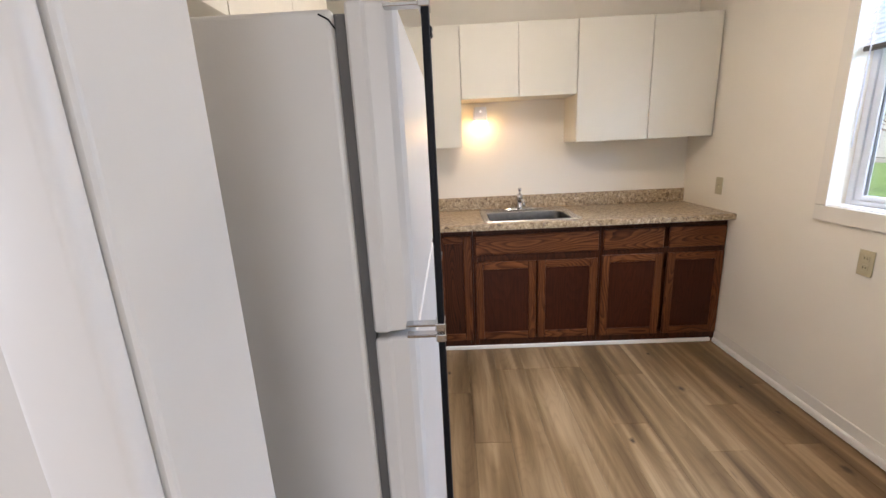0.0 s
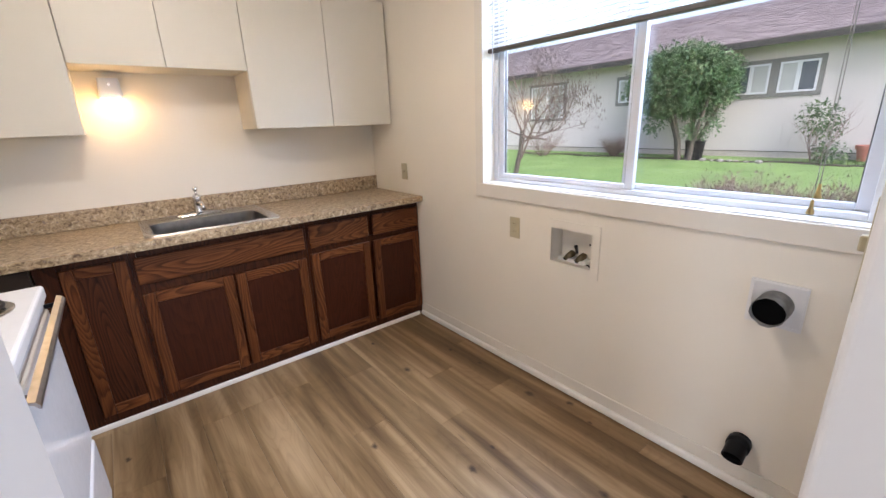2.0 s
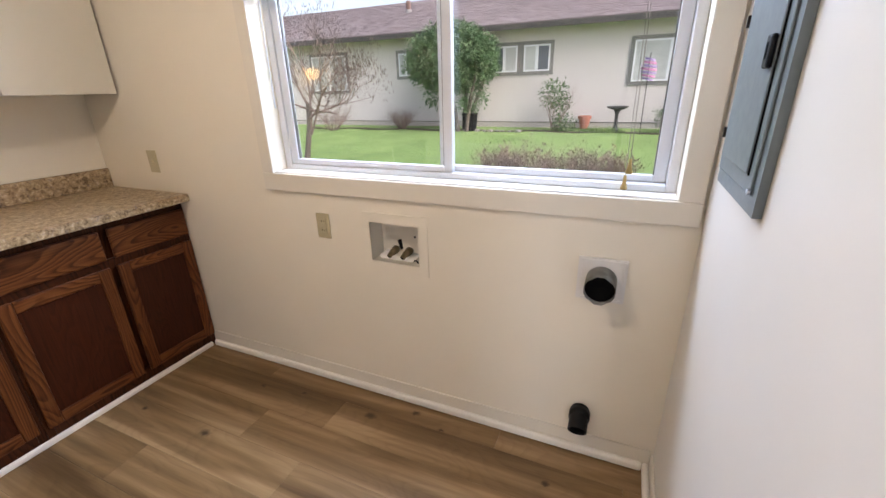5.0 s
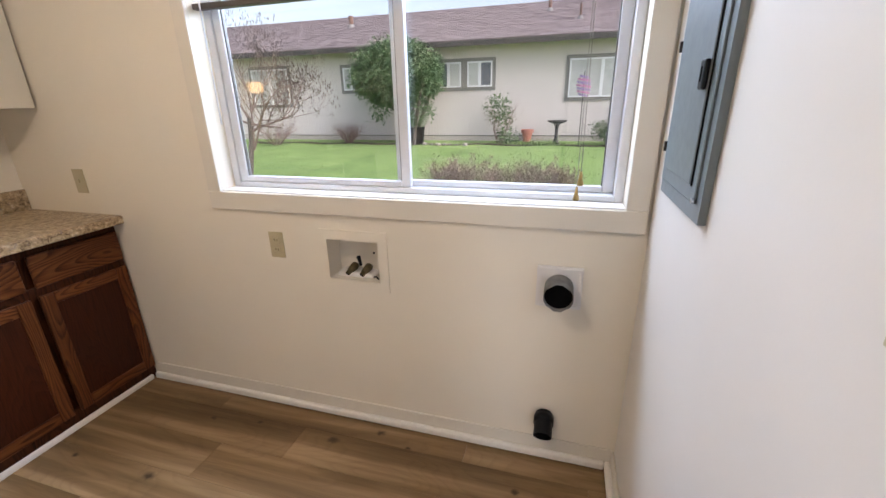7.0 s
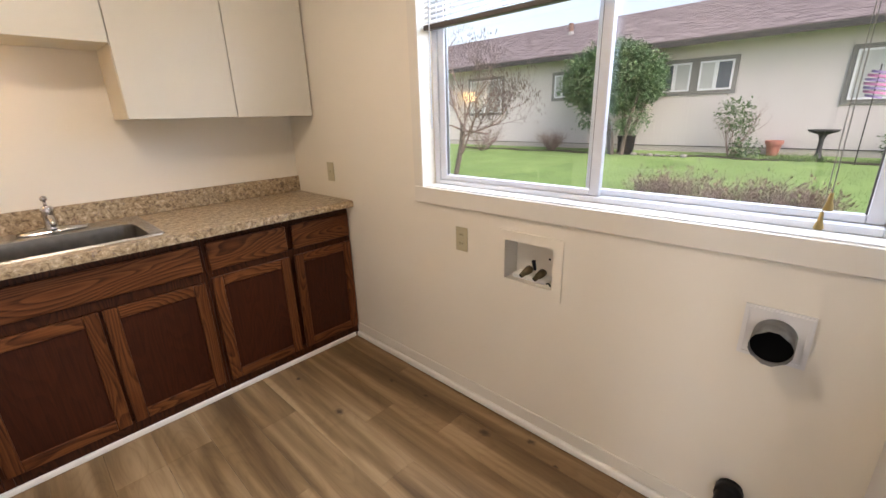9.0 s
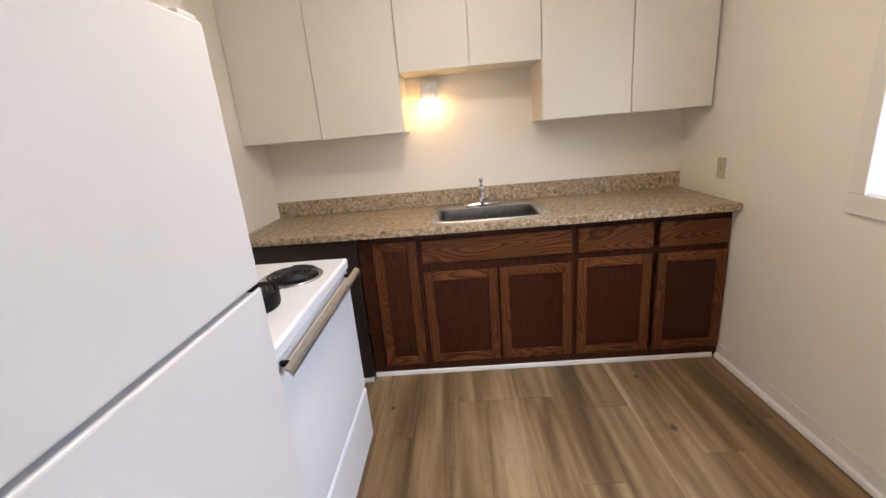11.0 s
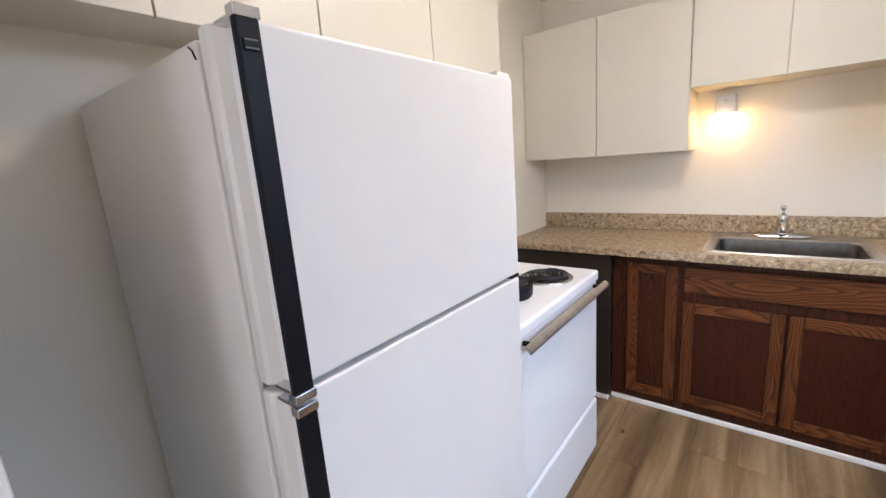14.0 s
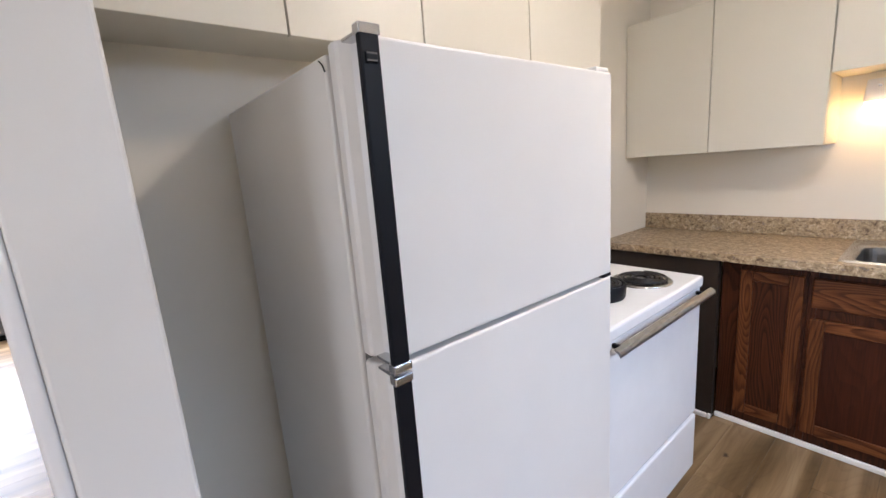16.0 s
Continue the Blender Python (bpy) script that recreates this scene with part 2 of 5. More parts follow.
_sp = LAMINATE.mix(0.42, _a, _b2, "MULTIPLY")
_sp = LAMINATE.mix(LAMINATE.ramp(LAMINATE.noise(_v, 60, 3, 0.5, 1.0), [(0.60, (0, 0, 0)), (0.68, (0.7, 0.7, 0.7))]), _sp, (0.24, 0.19, 0.17))
LAMINATE.colour(_sp).rough(LAMINATE.noise(_v, 60, 2), 0.30, 0.44)
LAMINATE = LAMINATE.m


def glass(name, tint=(1, 1, 1)):
    m = bpy.data.materials.new(name)
    m.use_nodes = True
    n, l = m.node_tree.nodes, m.node_tree.links
    n.remove(n["Principled BSDF"])
    tr, gl, lw, mx = (n.new(k) for k in ("ShaderNodeBsdfTransparent", "ShaderNodeBsdfGlossy", "ShaderNodeLayerWeight", "ShaderNodeMixShader"))
    tr.inputs["Color"].default_value = (*tint, 1)
    gl.inputs["Roughness"].default_value = 0.0
    pw, rg = n.new("ShaderNodeMath"), n.new("ShaderNodeMapRange")
    pw.operation = "POWER"
    pw.inputs[1].default_value = 5.0
    rg.inputs["To Min"].default_value, rg.inputs["To Max"].default_value = 0.035, 0.9
    lw.inputs["Blend"].default_value = 0.5
    l.new(lw.outputs["Facing"], pw.inputs[0])
    l.new(pw.outputs[0], rg.inputs["Value"])
    l.new(rg.outputs["Result"], mx.inputs[0])
    l.new(tr.outputs[0], mx.inputs[1])
    l.new(gl.outputs[0], mx.inputs[2])
    l.new(mx.outputs[0], n["Material Output"].inputs["Surface"])
    return m


GLASS = glass("window_glass", (0.97, 0.98, 0.98))


def glow(name, colour, strength):
    m = bpy.data.materials.new(name)
    m.use_nodes = True
    b = m.node_tree.nodes["Principled BSDF"]
    b.inputs["Base Color"].default_value = (0.8, 0.8, 0.8, 1)
    b.inputs["Emission Color"].default_value = (*colour, 1)
    b.inputs["Emission Strength"].default_value = strength
    return m


BULB = glow("lit_frosted_glass", (1.0, 0.60, 0.22), 7)
DOME = glow("lit_ceiling_dome", (1.0, 0.88, 0.72), 33)
BLIND = Mat("white_blind_slat", (0.82, 0.82, 0.82), 0.4)
BLIND.b.inputs["Transmission Weight"].default_value = 0.0
BLIND = BLIND.m
BROWNRAIL = plain("brown_blind_rail", (0.10, 0.085, 0.075), 0.45)
CORD = plain("cord", (0.30, 0.29, 0.27), 0.8)
TASSEL = plain("brass_tassel", (0.42, 0.30, 0.12), 0.35, 0.6)
HEATER = plain("grey_heater_enamel", (0.12, 0.12, 0.125), 0.5)
BURGLASS = plain("drip_pan_chrome", (0.6, 0.6, 0.6), 0.16, 1.0, 0.2)

# outdoors
LAWN = Mat("lawn", (0.1, 0.25, 0.04), 0.9, 0, 0.15)
_v = LAWN.coords(world_space=True)
LAWN.colour(LAWN.mix(0.5, LAWN.ramp(LAWN.noise(_v, 1.1, 6, 0.6), [(0.3, (0.12, 0.19, 0.065)), (0.55, (0.195, 0.30, 0.10)), (0.75, (0.29, 0.40, 0.15))]), LAWN.ramp(LAWN.noise(_v, 26, 4, 0.7), [(0.35, (0.10, 0.16, 0.06)), (0.65, (0.27, 0.38, 0.14))])))
LAWN.bump(LAWN.noise(_v, 30, 3), 0.6, 0.03)
LAWN = LAWN.m
GRASS = plain("grass_blade", (0.19, 0.30, 0.10), 0.7, 0, 0.5, 6)
SOIL = plain("bark_mulch", (0.06, 0.042, 0.03), 0.95, 0, 0.5, 30)
SIDING = painted("siding_paint", (0.56, 0.525, 0.515), (0.61, 0.575, 0.565), 0.7, 40, 0.3)
GREYTRIM = plain("grey_trim_paint", (0.22, 0.215, 0.21), 0.6)
FOUND = plain("foundation_paint", (0.50, 0.46, 0.43), 0.9, 0, 0.2)
GUTTER = plain("dark_gutter", (0.05, 0.048, 0.046), 0.5)
SHINGLE = Mat("asphalt_shingle", (0.2, 0.14, 0.13), 0.9, 0, 0.2)
_g = SHINGLE.n.new("ShaderNodeNewGeometry")
_v = SHINGLE.coords(world_space=True)
SHINGLE.colour(SHINGLE.mix(0.4, SHINGLE.ramp(_g.outputs["Random Per Island"], [(0.0, (0.15, 0.122, 0.128)), (0.5, (0.21, 0.175, 0.18)), (1.0, (0.28, 0.24, 0.245))]), SHINGLE.ramp(SHINGLE.noise(_v, 5, 5), [(0.3, (0.15, 0.12, 0.125)), (0.7, (0.27, 0.23, 0.235))])))
SHINGLE = SHINGLE.m
DARKPANE = Mat("far_window_pane", (0.10, 0.12, 0.15), 0.08, 0, 0.8).m
CURTAIN = plain("pale_curtain", (0.50, 0.52, 0.53), 0.6, 0, 0.2, 5)
BARK = plain("grey_bark", (0.17, 0.14, 0.125), 0.9, 0, 0.45, 25)
TWIG = plain("brown_twig", (0.29, 0.21, 0.19), 0.9, 0, 0.4, 12)


def leafy(name, a, b, c):
    m = Mat(name, a, 0.42, 0, 0.4)
    g = m.n.new("ShaderNodeNewGeometry")
    m.colour(m.ramp(g.outputs["Random Per Island"], [(0.0, a), (0.6, b), (1.0, c)]))
    return m.m


LEAF = leafy("rhododendron_leaf", (0.04, 0.09, 0.04), (0.085, 0.165, 0.07), (0.17, 0.26, 0.12))
LEAF_B = leafy("boxwood_leaf", (0.03, 0.06, 0.02), (0.06, 0.11, 0.03), (0.10, 0.16, 0.05))
LEAF_C = leafy("shrub_leaf", (0.05, 0.09, 0.04), (0.09, 0.15, 0.06), (0.15, 0.20, 0.09))
DRYLEAF = leafy("dry_leaf", (0.12, 0.075, 0.06), (0.20, 0.13, 0.11), (0.27, 0.19, 0.16))
TERRA = plain("terracotta", (0.50, 0.20, 0.15), 0.8)
IRON = plain("dark_cast_iron", (0.03, 0.03, 0.032), 0.6)
STONE = plain("pale_stone", (0.30, 0.28, 0.26), 0.9)
PINK = plain("pink_foil", (0.58, 0.24, 0.44), 0.3, 0.2)
BLUEFOIL = plain("blue_foil", (0.34, 0.26, 0.50), 0.3, 0.2)
ROOFVENT = plain("vent_pipe", (0.18, 0.11, 0.09), 0.8)

# ---- mesh helpers ----


def link_mesh(name, bm, material, smooth=False):
    me = bpy.data.meshes.new(name)
    bm.normal_update()
    bm.to_mesh(me)
    bm.free()
    if material:
        me.materials.append(material)
    if smooth:
        for p in me.polygons:
            p.use_smooth = True
    return new(name, me)


def part(name, bm, material, parent=None, label="", smooth=False):
    ob = link_mesh(name, bm, material, smooth)
    ob.parent = parent
    if parent is not None:
        ob.matrix_parent_inverse = Matrix.Identity(4)
    if label:
        ob["label"] = label
    return ob


def thing(name, label, category, group="", kind="", at=(0, 0, 0)):
    ob = new(name)
    ob.location = at
    ob.empty_display_size = 0.1
    return tagged(ob, label, category, group, kind)


def add_box(bm, x0, x1, y0, y1, z0, z1, bevel=0.0, seg=2):
    vs = [bm.verts.new((x, y, z)) for x in (x0, x1) for y in (y0, y1) for z in (z0, z1)]
    fs = [bm.faces.new([vs[i] for i in f]) for f in ((0, 1, 3, 2), (4, 6, 7, 5), (0, 4, 5, 1), (2, 3, 7, 6), (0, 2, 6, 4), (1, 5, 7, 3))]
    if bevel:
        es = list({e for f in fs for e in f.edges})
        bmesh.ops.bevel(bm, geom=es, offset=bevel, segments=seg, affect="EDGES", profile=0.5)
    return bm


def box(x0, x1, y0, y1, z0, z1, bevel=0.0, seg=2):
    return add_box(bmesh.new(), x0, x1, y0, y1, z0, z1, bevel, seg)


def add_tube(bm, pts, rads, sides=12, caps=True):
    rings = []
    pts = [Vector(p) for p in pts]
    if isinstance(rads, (int, float)):
        rads = [rads] * len(pts)
    up = None
    for i, p in enumerate(pts):
        d = (pts[min(i + 1, len(pts) - 1)] - pts[max(i - 1, 0)]).normalized()
        if up is None:
            up = Vector((0, 0, 1)) if abs(d.z) < 0.9 else Vector((1, 0, 0))
        a = (up - d * up.dot(d))
        if a.length < 1e-4:
            a = d.orthogonal()
        a.normalize()
        up = a
        b = d.cross(a)
        rings.append([bm.verts.new(p + (a * math.cos(2 * math.pi * k / sides) + b * math.sin(2 * math.pi * k / sides)) * rads[i]) for k in range(sides)])
    for r0, r1 in zip(rings, rings[1:]):
        for k in range(sides):
            bm.faces.new((r0[k], r0[(k + 1) % sides], r1[(k + 1) % sides], r1[k]))
    if caps:
        bm.faces.new(rings[0][::-1])
        bm.faces.new(rings[-1])
    return bm


def tube(pts, rads, sides=12, caps=True):
    return add_tube(bmesh.new(), pts, rads, sides, caps)


def lathe(profile, centre=(0, 0, 0), sides=24):
    """A turned shape about the upright axis; profile: rows of (radius, z)."""
    bm = bmesh.new()
    rings = []
    for r, z in profile:
        if r < 1e-5:
            rings.append([bm.verts.new((centre[0], centre[1], centre[2] + z))])
        else:
            rings.append([bm.verts.new((centre[0] + r * math.cos(2 * math.pi * k / sides), centre[1] + r * math.sin(2 * math.pi * k / sides), centre[2] + z)) for k in range(sides)])
    for a, b in zip(rings, rings[1:]):
        for k in range(sides):
            k2 = (k + 1) % sides
            f = [a[k % len(a)], a[k2 % len(a)], b[k2 % len(b)], b[k % len(b)]]
            u = []
            for v in f:
                if v not in u:
                    u.append(v)
            if len(u) > 2:
                bm.faces.new(u)
    bmesh.ops.recalc_face_normals(bm, faces=bm.faces)
    return bm


def rounded_loop(x0, x1, y0, y1, r, z, n=6):
    out = []
    for cx, cy, a0 in ((x1 - r, y1 - r, 0), (x0 + r, y1 - r, 90), (x0 + r, y0 + r, 180), (x1 - r, y0 + r, 270)):
        for i in range(n + 1):
            a = radians(a0 + 90 * i / n)
            out.append((cx + r * math.cos(a), cy + r * math.sin(a), z))
    return out


def loft(loops, close=True):
    bm = bmesh.new()
    rings = [[bm.verts.new(p) for p in lp] for lp in loops]
    for a, b in zip(rings, rings[1:]):
        for k in range(len(a)):
            k2 = (k + 1) % len(a)
            bm.faces.new((a[k], a[k2], b[k2], b[k]))
    if close:
        bm.faces.new(rings[-1])
    bmesh.ops.recalc_face_normals(bm, faces=bm.faces)
    return bm


def structure(name, bm, material, label, category, smooth=False):
    return tagged(link_mesh(name, bm, material, smooth), label, category, "", "structure")


# ---- the large structure ----
W, S, H = -2.645, -2.900, 2.44          # west wall, partition face, ceiling of the kitchen
WY0, WY1, WZ0, WZ1 = -2.824, -1.252, 1.052, 2.10   # the window's opening

bm = bmesh.new()
add_box(bm, 0, 0.15, WY1, 0.15, -0.1, H)
add_box(bm, 0, 0.15, -7.0, WY0, -0.1, H)
for y0, y1, z0, z1 in ((WY0, WY1, -0.1, 0.699), (-1.720, WY1, 0.699, 0.879), (-2.587, -1.953, 0.699, 0.879), (WY0, -2.693, 0.699, 0.879), (-2.693, -2.587, 0.817, 0.879),
                       (WY0, WY1, 0.879, WZ0)):
    add_box(bm, 0, 0.15, y0, y1, z0, z1)
add_box(bm, 0, 0.15, WY0, WY1, WZ1, H)
wall_east = structure("wall_east", bm, WALL, "cream painted drywall wall with a window and laundry hookups", "wall")
structure("wall_north", box(W - 0.15, 0, 0, 0.15, -0.1, H), WALL, "cream painted drywall wall behind the sink counter", "wall")
structure("wall_west", box(W - 0.15, W, S - 0.112, 0, -0.1, H), WALL, "cream painted drywall wall behind the refrigerator and stove", "wall")
bm = bmesh.new()
add_box(bm, W, -1.999, -3.003, -2.874, 0, H, 0.006, 3)
add_box(bm, -1.12, -0.0005, S - 0.112, S, 0, H, 0.012, 4)
add_box(bm, -2.003, -1.116, S - 0.110, S - 0.002, 2.10, H)
structure("wall_partition", bm, WALL_WHITE, "white painted partition wall with a doorway to the next room", "wall")
bm = bmesh.new()
for x0, x1, z0, z1 in ((-7.5, -1.9, -0.1, H), (-0.3, 0, -0.1, H), (-1.9, -0.3, -0.1, 0.9), (-1.9, -0.3, 2.1, H)):
    add_box(bm, x0, x1, -7.15, -7.0, z0, z1)
structure("wall_south", bm, WALL_WHITE, "white painted wall of the next room", "wall")
bm = bmesh.new()
add_box(bm, -7.65, -7.5, -7.15, -5.6, -0.1, H)
add_box(bm, -7.65, -7.5, -3.7, S - 0.112, -0.1, H)
add_box(bm, -7.65, -7.5, -5.6, -3.7, -0.1, 0.45)
add_box(bm, -7.65, -7.5, -5.6, -3.7, 2.15, H)
structure("wall_far_west", bm, WALL_WHITE, "white painted wall with a bright window in the next room", "wall")
structure("wall_far_north", box(-7.65, W - 0.15, S - 0.112, S + 0.03, -0.1, H), WALL_WHITE, "white painted wall of the next room", "wall")
structure("ceiling", box(-7.65, 0.15, -7.15, 0.15, H, H + 0.15), CEIL, "white textured drywall ceiling", "ceiling")
floor = structure("floor", box(-7.65, 0.0, -7.15, 0.0, -0.12, -0.006), SHADE_BLACK, "brown wood-look vinyl plank floor with knots", "floor")


def baseboard(name, runs):
    """Cream rubber-style base with a coved white foot, in straight runs."""
    bm = bmesh.new()
    for x0, x1, y0, y1 in runs:
        add_box(bm, x0, x1, y0, y1, 0, 0.088, 0.003, 2)
    return structure(name, bm, TRIM, "cream painted low baseboard", "baseboard")


baseboard("baseboard", [(-0.008, 0.0, S + 0.009, -0.561), (-1.12, -0.009, S, S + 0.008)])
bm = bmesh.new()
for x0, x1, y0, y1 in ((-0.032, -0.008, S + 0.033, -0.579), (-1.12, -0.009, S + 0.008, S + 0.032)):
    add_box(bm, x0, x1, y0, y1, 0, 0.036, 0.010, 3)
structure("trim_shoe_wall", bm, SHOE, "white quarter-round shoe moulding along the wall", "trim")
bm = bmesh.new()
add_box(bm, -2.005, -0.034, -0.578, -0.5605, 0, 0.028, 0.007, 3)
add_box(bm, -2.022, -2.006, -0.632, -0.578, 0, 0.028, 0.007, 3)
add_box(bm, W, -2.023, -0.632, -0.616, 0, 0.028, 0.007, 3)
structure("trim_shoe_cabinet", bm, SHOE, "white quarter-round shoe moulding along the cabinet base", "trim")
structure("trim_doorway", box(-2.065, -2.0015, -3.024, -3.0035, 0, 2.14, 0.008, 4), TRIM_WHITE, "white rounded casing beside the doorway", "trim", True)

# window
window = tagged(new("window_1"), "white vinyl sliding window with cream casing over the laundry hookups", "window", "", "structure")
CW = 0.068
part("casing", box(-0.016, 0.001, WY0 - CW, WY1 + CW * 0.9, WZ0 - 0.075, WZ0, 0.003), TRIM, window)
part("casing", box(-0.016, 0.001, WY1, WY1 + CW * 0.9, WZ0 + 0.0005, WZ1, 0.003), TRIM, window)
part("casing", box(-0.016, 0.001, WY0 - CW, WY0, WZ0 + 0.0005, WZ1, 0.003), TRIM, window)
part("casing", box(-0.016, 0.001, WY0 - CW, WY1 + CW * 0.9, WZ1 + 0.0005, WZ1 + CW, 0.003), TRIM, window)
part("window_sill", box(-0.004, 0.072, WY0, WY1, WZ0, WZ0 + 0.006, 0.002), TRIM_WHITE, window, "white painted sill board")
FX0, FX1 = 0.072, 0.145
part("window_frame", box(FX0, FX1, WY0, WY0 + 0.030, WZ0, WZ1, 0.003), VINYL, window)
part("window_frame", box(FX0, FX1, WY1 - 0.030, WY1, WZ0, WZ1, 0.003), VINYL, window)
part("window_frame", box(FX0, FX1, WY0 + 0.0305, WY1 - 0.0305, WZ0 + 0.006, WZ0 + 0.028, 0.003), VINYL, window)
part("window_frame", box(FX0, FX1, WY0 + 0.0305, WY1 - 0.0305, WZ1 - 0.03, WZ1, 0.003), VINYL, window)


def sash(y0, y1, x0, x1, st):
    """One sliding sash: four rails and its pane."""
    z0, z1 = WZ0 + 0.029, WZ1 - 0.031
    s = part("sash", box(x0, x1, y0, y0 + st, z0, z1, 0.003), VINYL, window, "white vinyl sash")
    part("rail", box(x0, x1, y1 - st, y1, z0, z1, 0.003), VINYL, s)
    part("rail", box(x0, x1, y0 + st + 0.0005, y1 - st - 0.0005, z0, z0 + 0.022, 0.003), VINYL, s)
    part("rail", box(x0, x1, y0 + st + 0.0005, y1 - st - 0.0005, z1 - 0.03, z1, 0.003), VINYL, s)
    xm = (x0 + x1) / 2
    p = part("pane", box(xm - 0.002, xm + 0.002, y0 + st - 0.004, y1 - st + 0.004, z0 + 0.02, z1 - 0.028), GLASS, s, "clear window glass")
    p.visible_shadow = False
    gk = bmesh.new()
    for yy in (y0 + st, y1 - st - 0.004):
        add_box(gk, xm - 0.006, xm + 0.006, yy, yy + 0.004, z0 + 0.022, z1 - 0.03)
    part("gasket", gk, GASKET, s)


sash(-2.066, WY1 - 0.031, 0.080, 0.108, 0.036)
sash(WY0 + 0.031, -2.001, 0.111, 0.139, 0.036)

# the far room's window
far_window = tagged(new("window_2"), "white framed window glowing with daylight in the next room", "window", "", "structure")
for y0, y1, z0, z1 in ((-5.6, -5.54, 0.45, 2.15), (-3.76, -3.7, 0.45, 2.15), (-5.54, -3.76, 0.45, 0.51), (-5.54, -3.76, 2.09, 2.15), (-4.68, -4.62, 0.51, 2.09)):
    part("window_frame", box(-7.60, -7.55, y0, y1, z0, z1, 0.004), VINYL, far_window)

south_window = tagged(new("window_3"), "white framed window bringing daylight into the next room", "window", "", "structure")
for x0, x1, z0, z1 in ((-1.9, -1.85, 0.9, 2.1), (-0.35, -0.3, 0.9, 2.1), (-1.85, -0.35, 0.9, 0.95), (-1.85, -0.35, 2.05, 2.1)):
    part("window_frame", box(x0, x1, -7.12, -7.07, z0, z1, 0.004), VINYL, south_window)

# ---- kitchen: base cabinets ----
CF = -0.559       # face of the cabinet frames


def oak_door(x0, x1, z0, z1, parent, panel=OAK_PANEL, y=CF):
    """A frame-and-panel door: two stiles, two rails, a sunk panel."""
    t, st = 0.019, 0.052
    yf = y - t
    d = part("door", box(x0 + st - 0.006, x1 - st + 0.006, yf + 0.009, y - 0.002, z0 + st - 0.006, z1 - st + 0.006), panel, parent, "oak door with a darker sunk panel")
    for a, b in ((x0, x0 + st), (x1 - st, x1)):
        part("stile", box(a, b, yf, y - 0.001, z0, z1, 0.005, 2), OAK_Z, d)
    for a, b in ((z0, z0 + st), (z1 - st, z1)):
        part("rail", box(x0 + st + 0.0004, x1 - st - 0.0004, yf, y - 0.001, a, b, 0.004, 2), OAK_X, d)
    return d


def drawer_front(x0, x1, z0, z1, parent, y=CF):
    return part("drawer_front", box(x0, x1, y - 0.019, y - 0.001, z0, z1, 0.007, 3), OAK_X, parent)


def base_cabinet(x0, x1, label):
    c = thing("base_cabinet", label, "cabinet", "base cabinets along the sink wall")
    part("body", box(x0 + 0.0008, x1 - 0.0008, CF + 0.02, -0.002, 0.0, 0.69 if x0 < -1.0 < x1 else 0.868), OAK_FRAME, c)
    for a, b in ((x0 + 0.0008, x0 + 0.03), (x1 - 0.03, x1 - 0.0008)):
        part("frame_stile", box(a, b, CF, CF + 0.0198, 0.0, 0.868, 0.001), OAK_FRAME, c)
    for a, b in ((0.0, 0.085), (0.64, 0.69), (0.82, 0.868)):
        part("frame_rail", box(x0 + 0.0305, x1 - 0.0305, CF + 0.0005, CF + 0.0198, a, b, 0.001), OAK_FRAME, c)
    return c


c = base_cabinet(-2.005, -1.672, "narrow dark-stained oak base cabinet with one door")
oak_door(-1.925, -1.685, 0.072, 0.828, c, OAK_FIGURED)
part("filler", box(-2.004, -1.928, CF - 0.004, CF - 0.0005, 0.03, 0.866), OAK_FRAME, c)
c = base_cabinet(-1.672, -0.823, "dark-stained oak sink base cabinet with two doors")
drawer_front(-1.657, -0.838, 0.69, 0.826, c)
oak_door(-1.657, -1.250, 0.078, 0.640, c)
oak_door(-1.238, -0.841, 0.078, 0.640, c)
c = base_cabinet(-0.823, -0.001, "dark-stained oak base cabinet with two drawers and two doors")
drawer_front(-0.807, -0.410, 0.69, 0.83, c)
drawer_front(-0.376, -0.010, 0.69, 0.83, c)
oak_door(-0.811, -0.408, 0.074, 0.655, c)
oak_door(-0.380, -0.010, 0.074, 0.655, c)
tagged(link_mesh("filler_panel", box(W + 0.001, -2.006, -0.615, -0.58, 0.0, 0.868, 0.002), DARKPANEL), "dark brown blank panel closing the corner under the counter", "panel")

# countertop: a slab with a hole for the sink, a rounded front edge and an upstand
bm = bmesh.new()
X = (W + 0.002, -1.555, -0.985, -0.002)
Y = (-0.635, -0.545, -0.155, -0.002)
TOP, UND = 0.910, 0.870
grid = {}
for k, z in enumerate((TOP, UND)):
    for i, x in enumerate(X):
        for j, y in enumerate(Y):
            grid[i, j, k] = bm.verts.new((x, y, z))
for i in range(3):
    for j in range(3):
        if (i, j) != (1, 1):
            bm.faces.new([grid[a, b, 0] for a, b in ((i, j), (i + 1, j), (i + 1, j + 1), (i, j + 1))])
            bm.faces.new([grid[a, b, 1] for a, b in ((i, j + 1), (i + 1, j + 1), (i + 1, j), (i, j))])
for i in range(3):
    bm.faces.new([grid[i, 0, 1], grid[i + 1, 0, 1], grid[i + 1, 0, 0], grid[i, 0, 0]])
    bm.faces.new([grid[i, 3, 0], grid[i + 1, 3, 0], grid[i + 1, 3, 1], grid[i, 3, 1]])
for j in range(3):
    bm.faces.new([grid[0, j, 0], grid[0, j + 1, 0], grid[0, j + 1, 1], grid[0, j, 1]])
    bm.faces.new([grid[3, j, 1], grid[3, j + 1, 1], grid[3, j + 1, 0], grid[3, j, 0]])
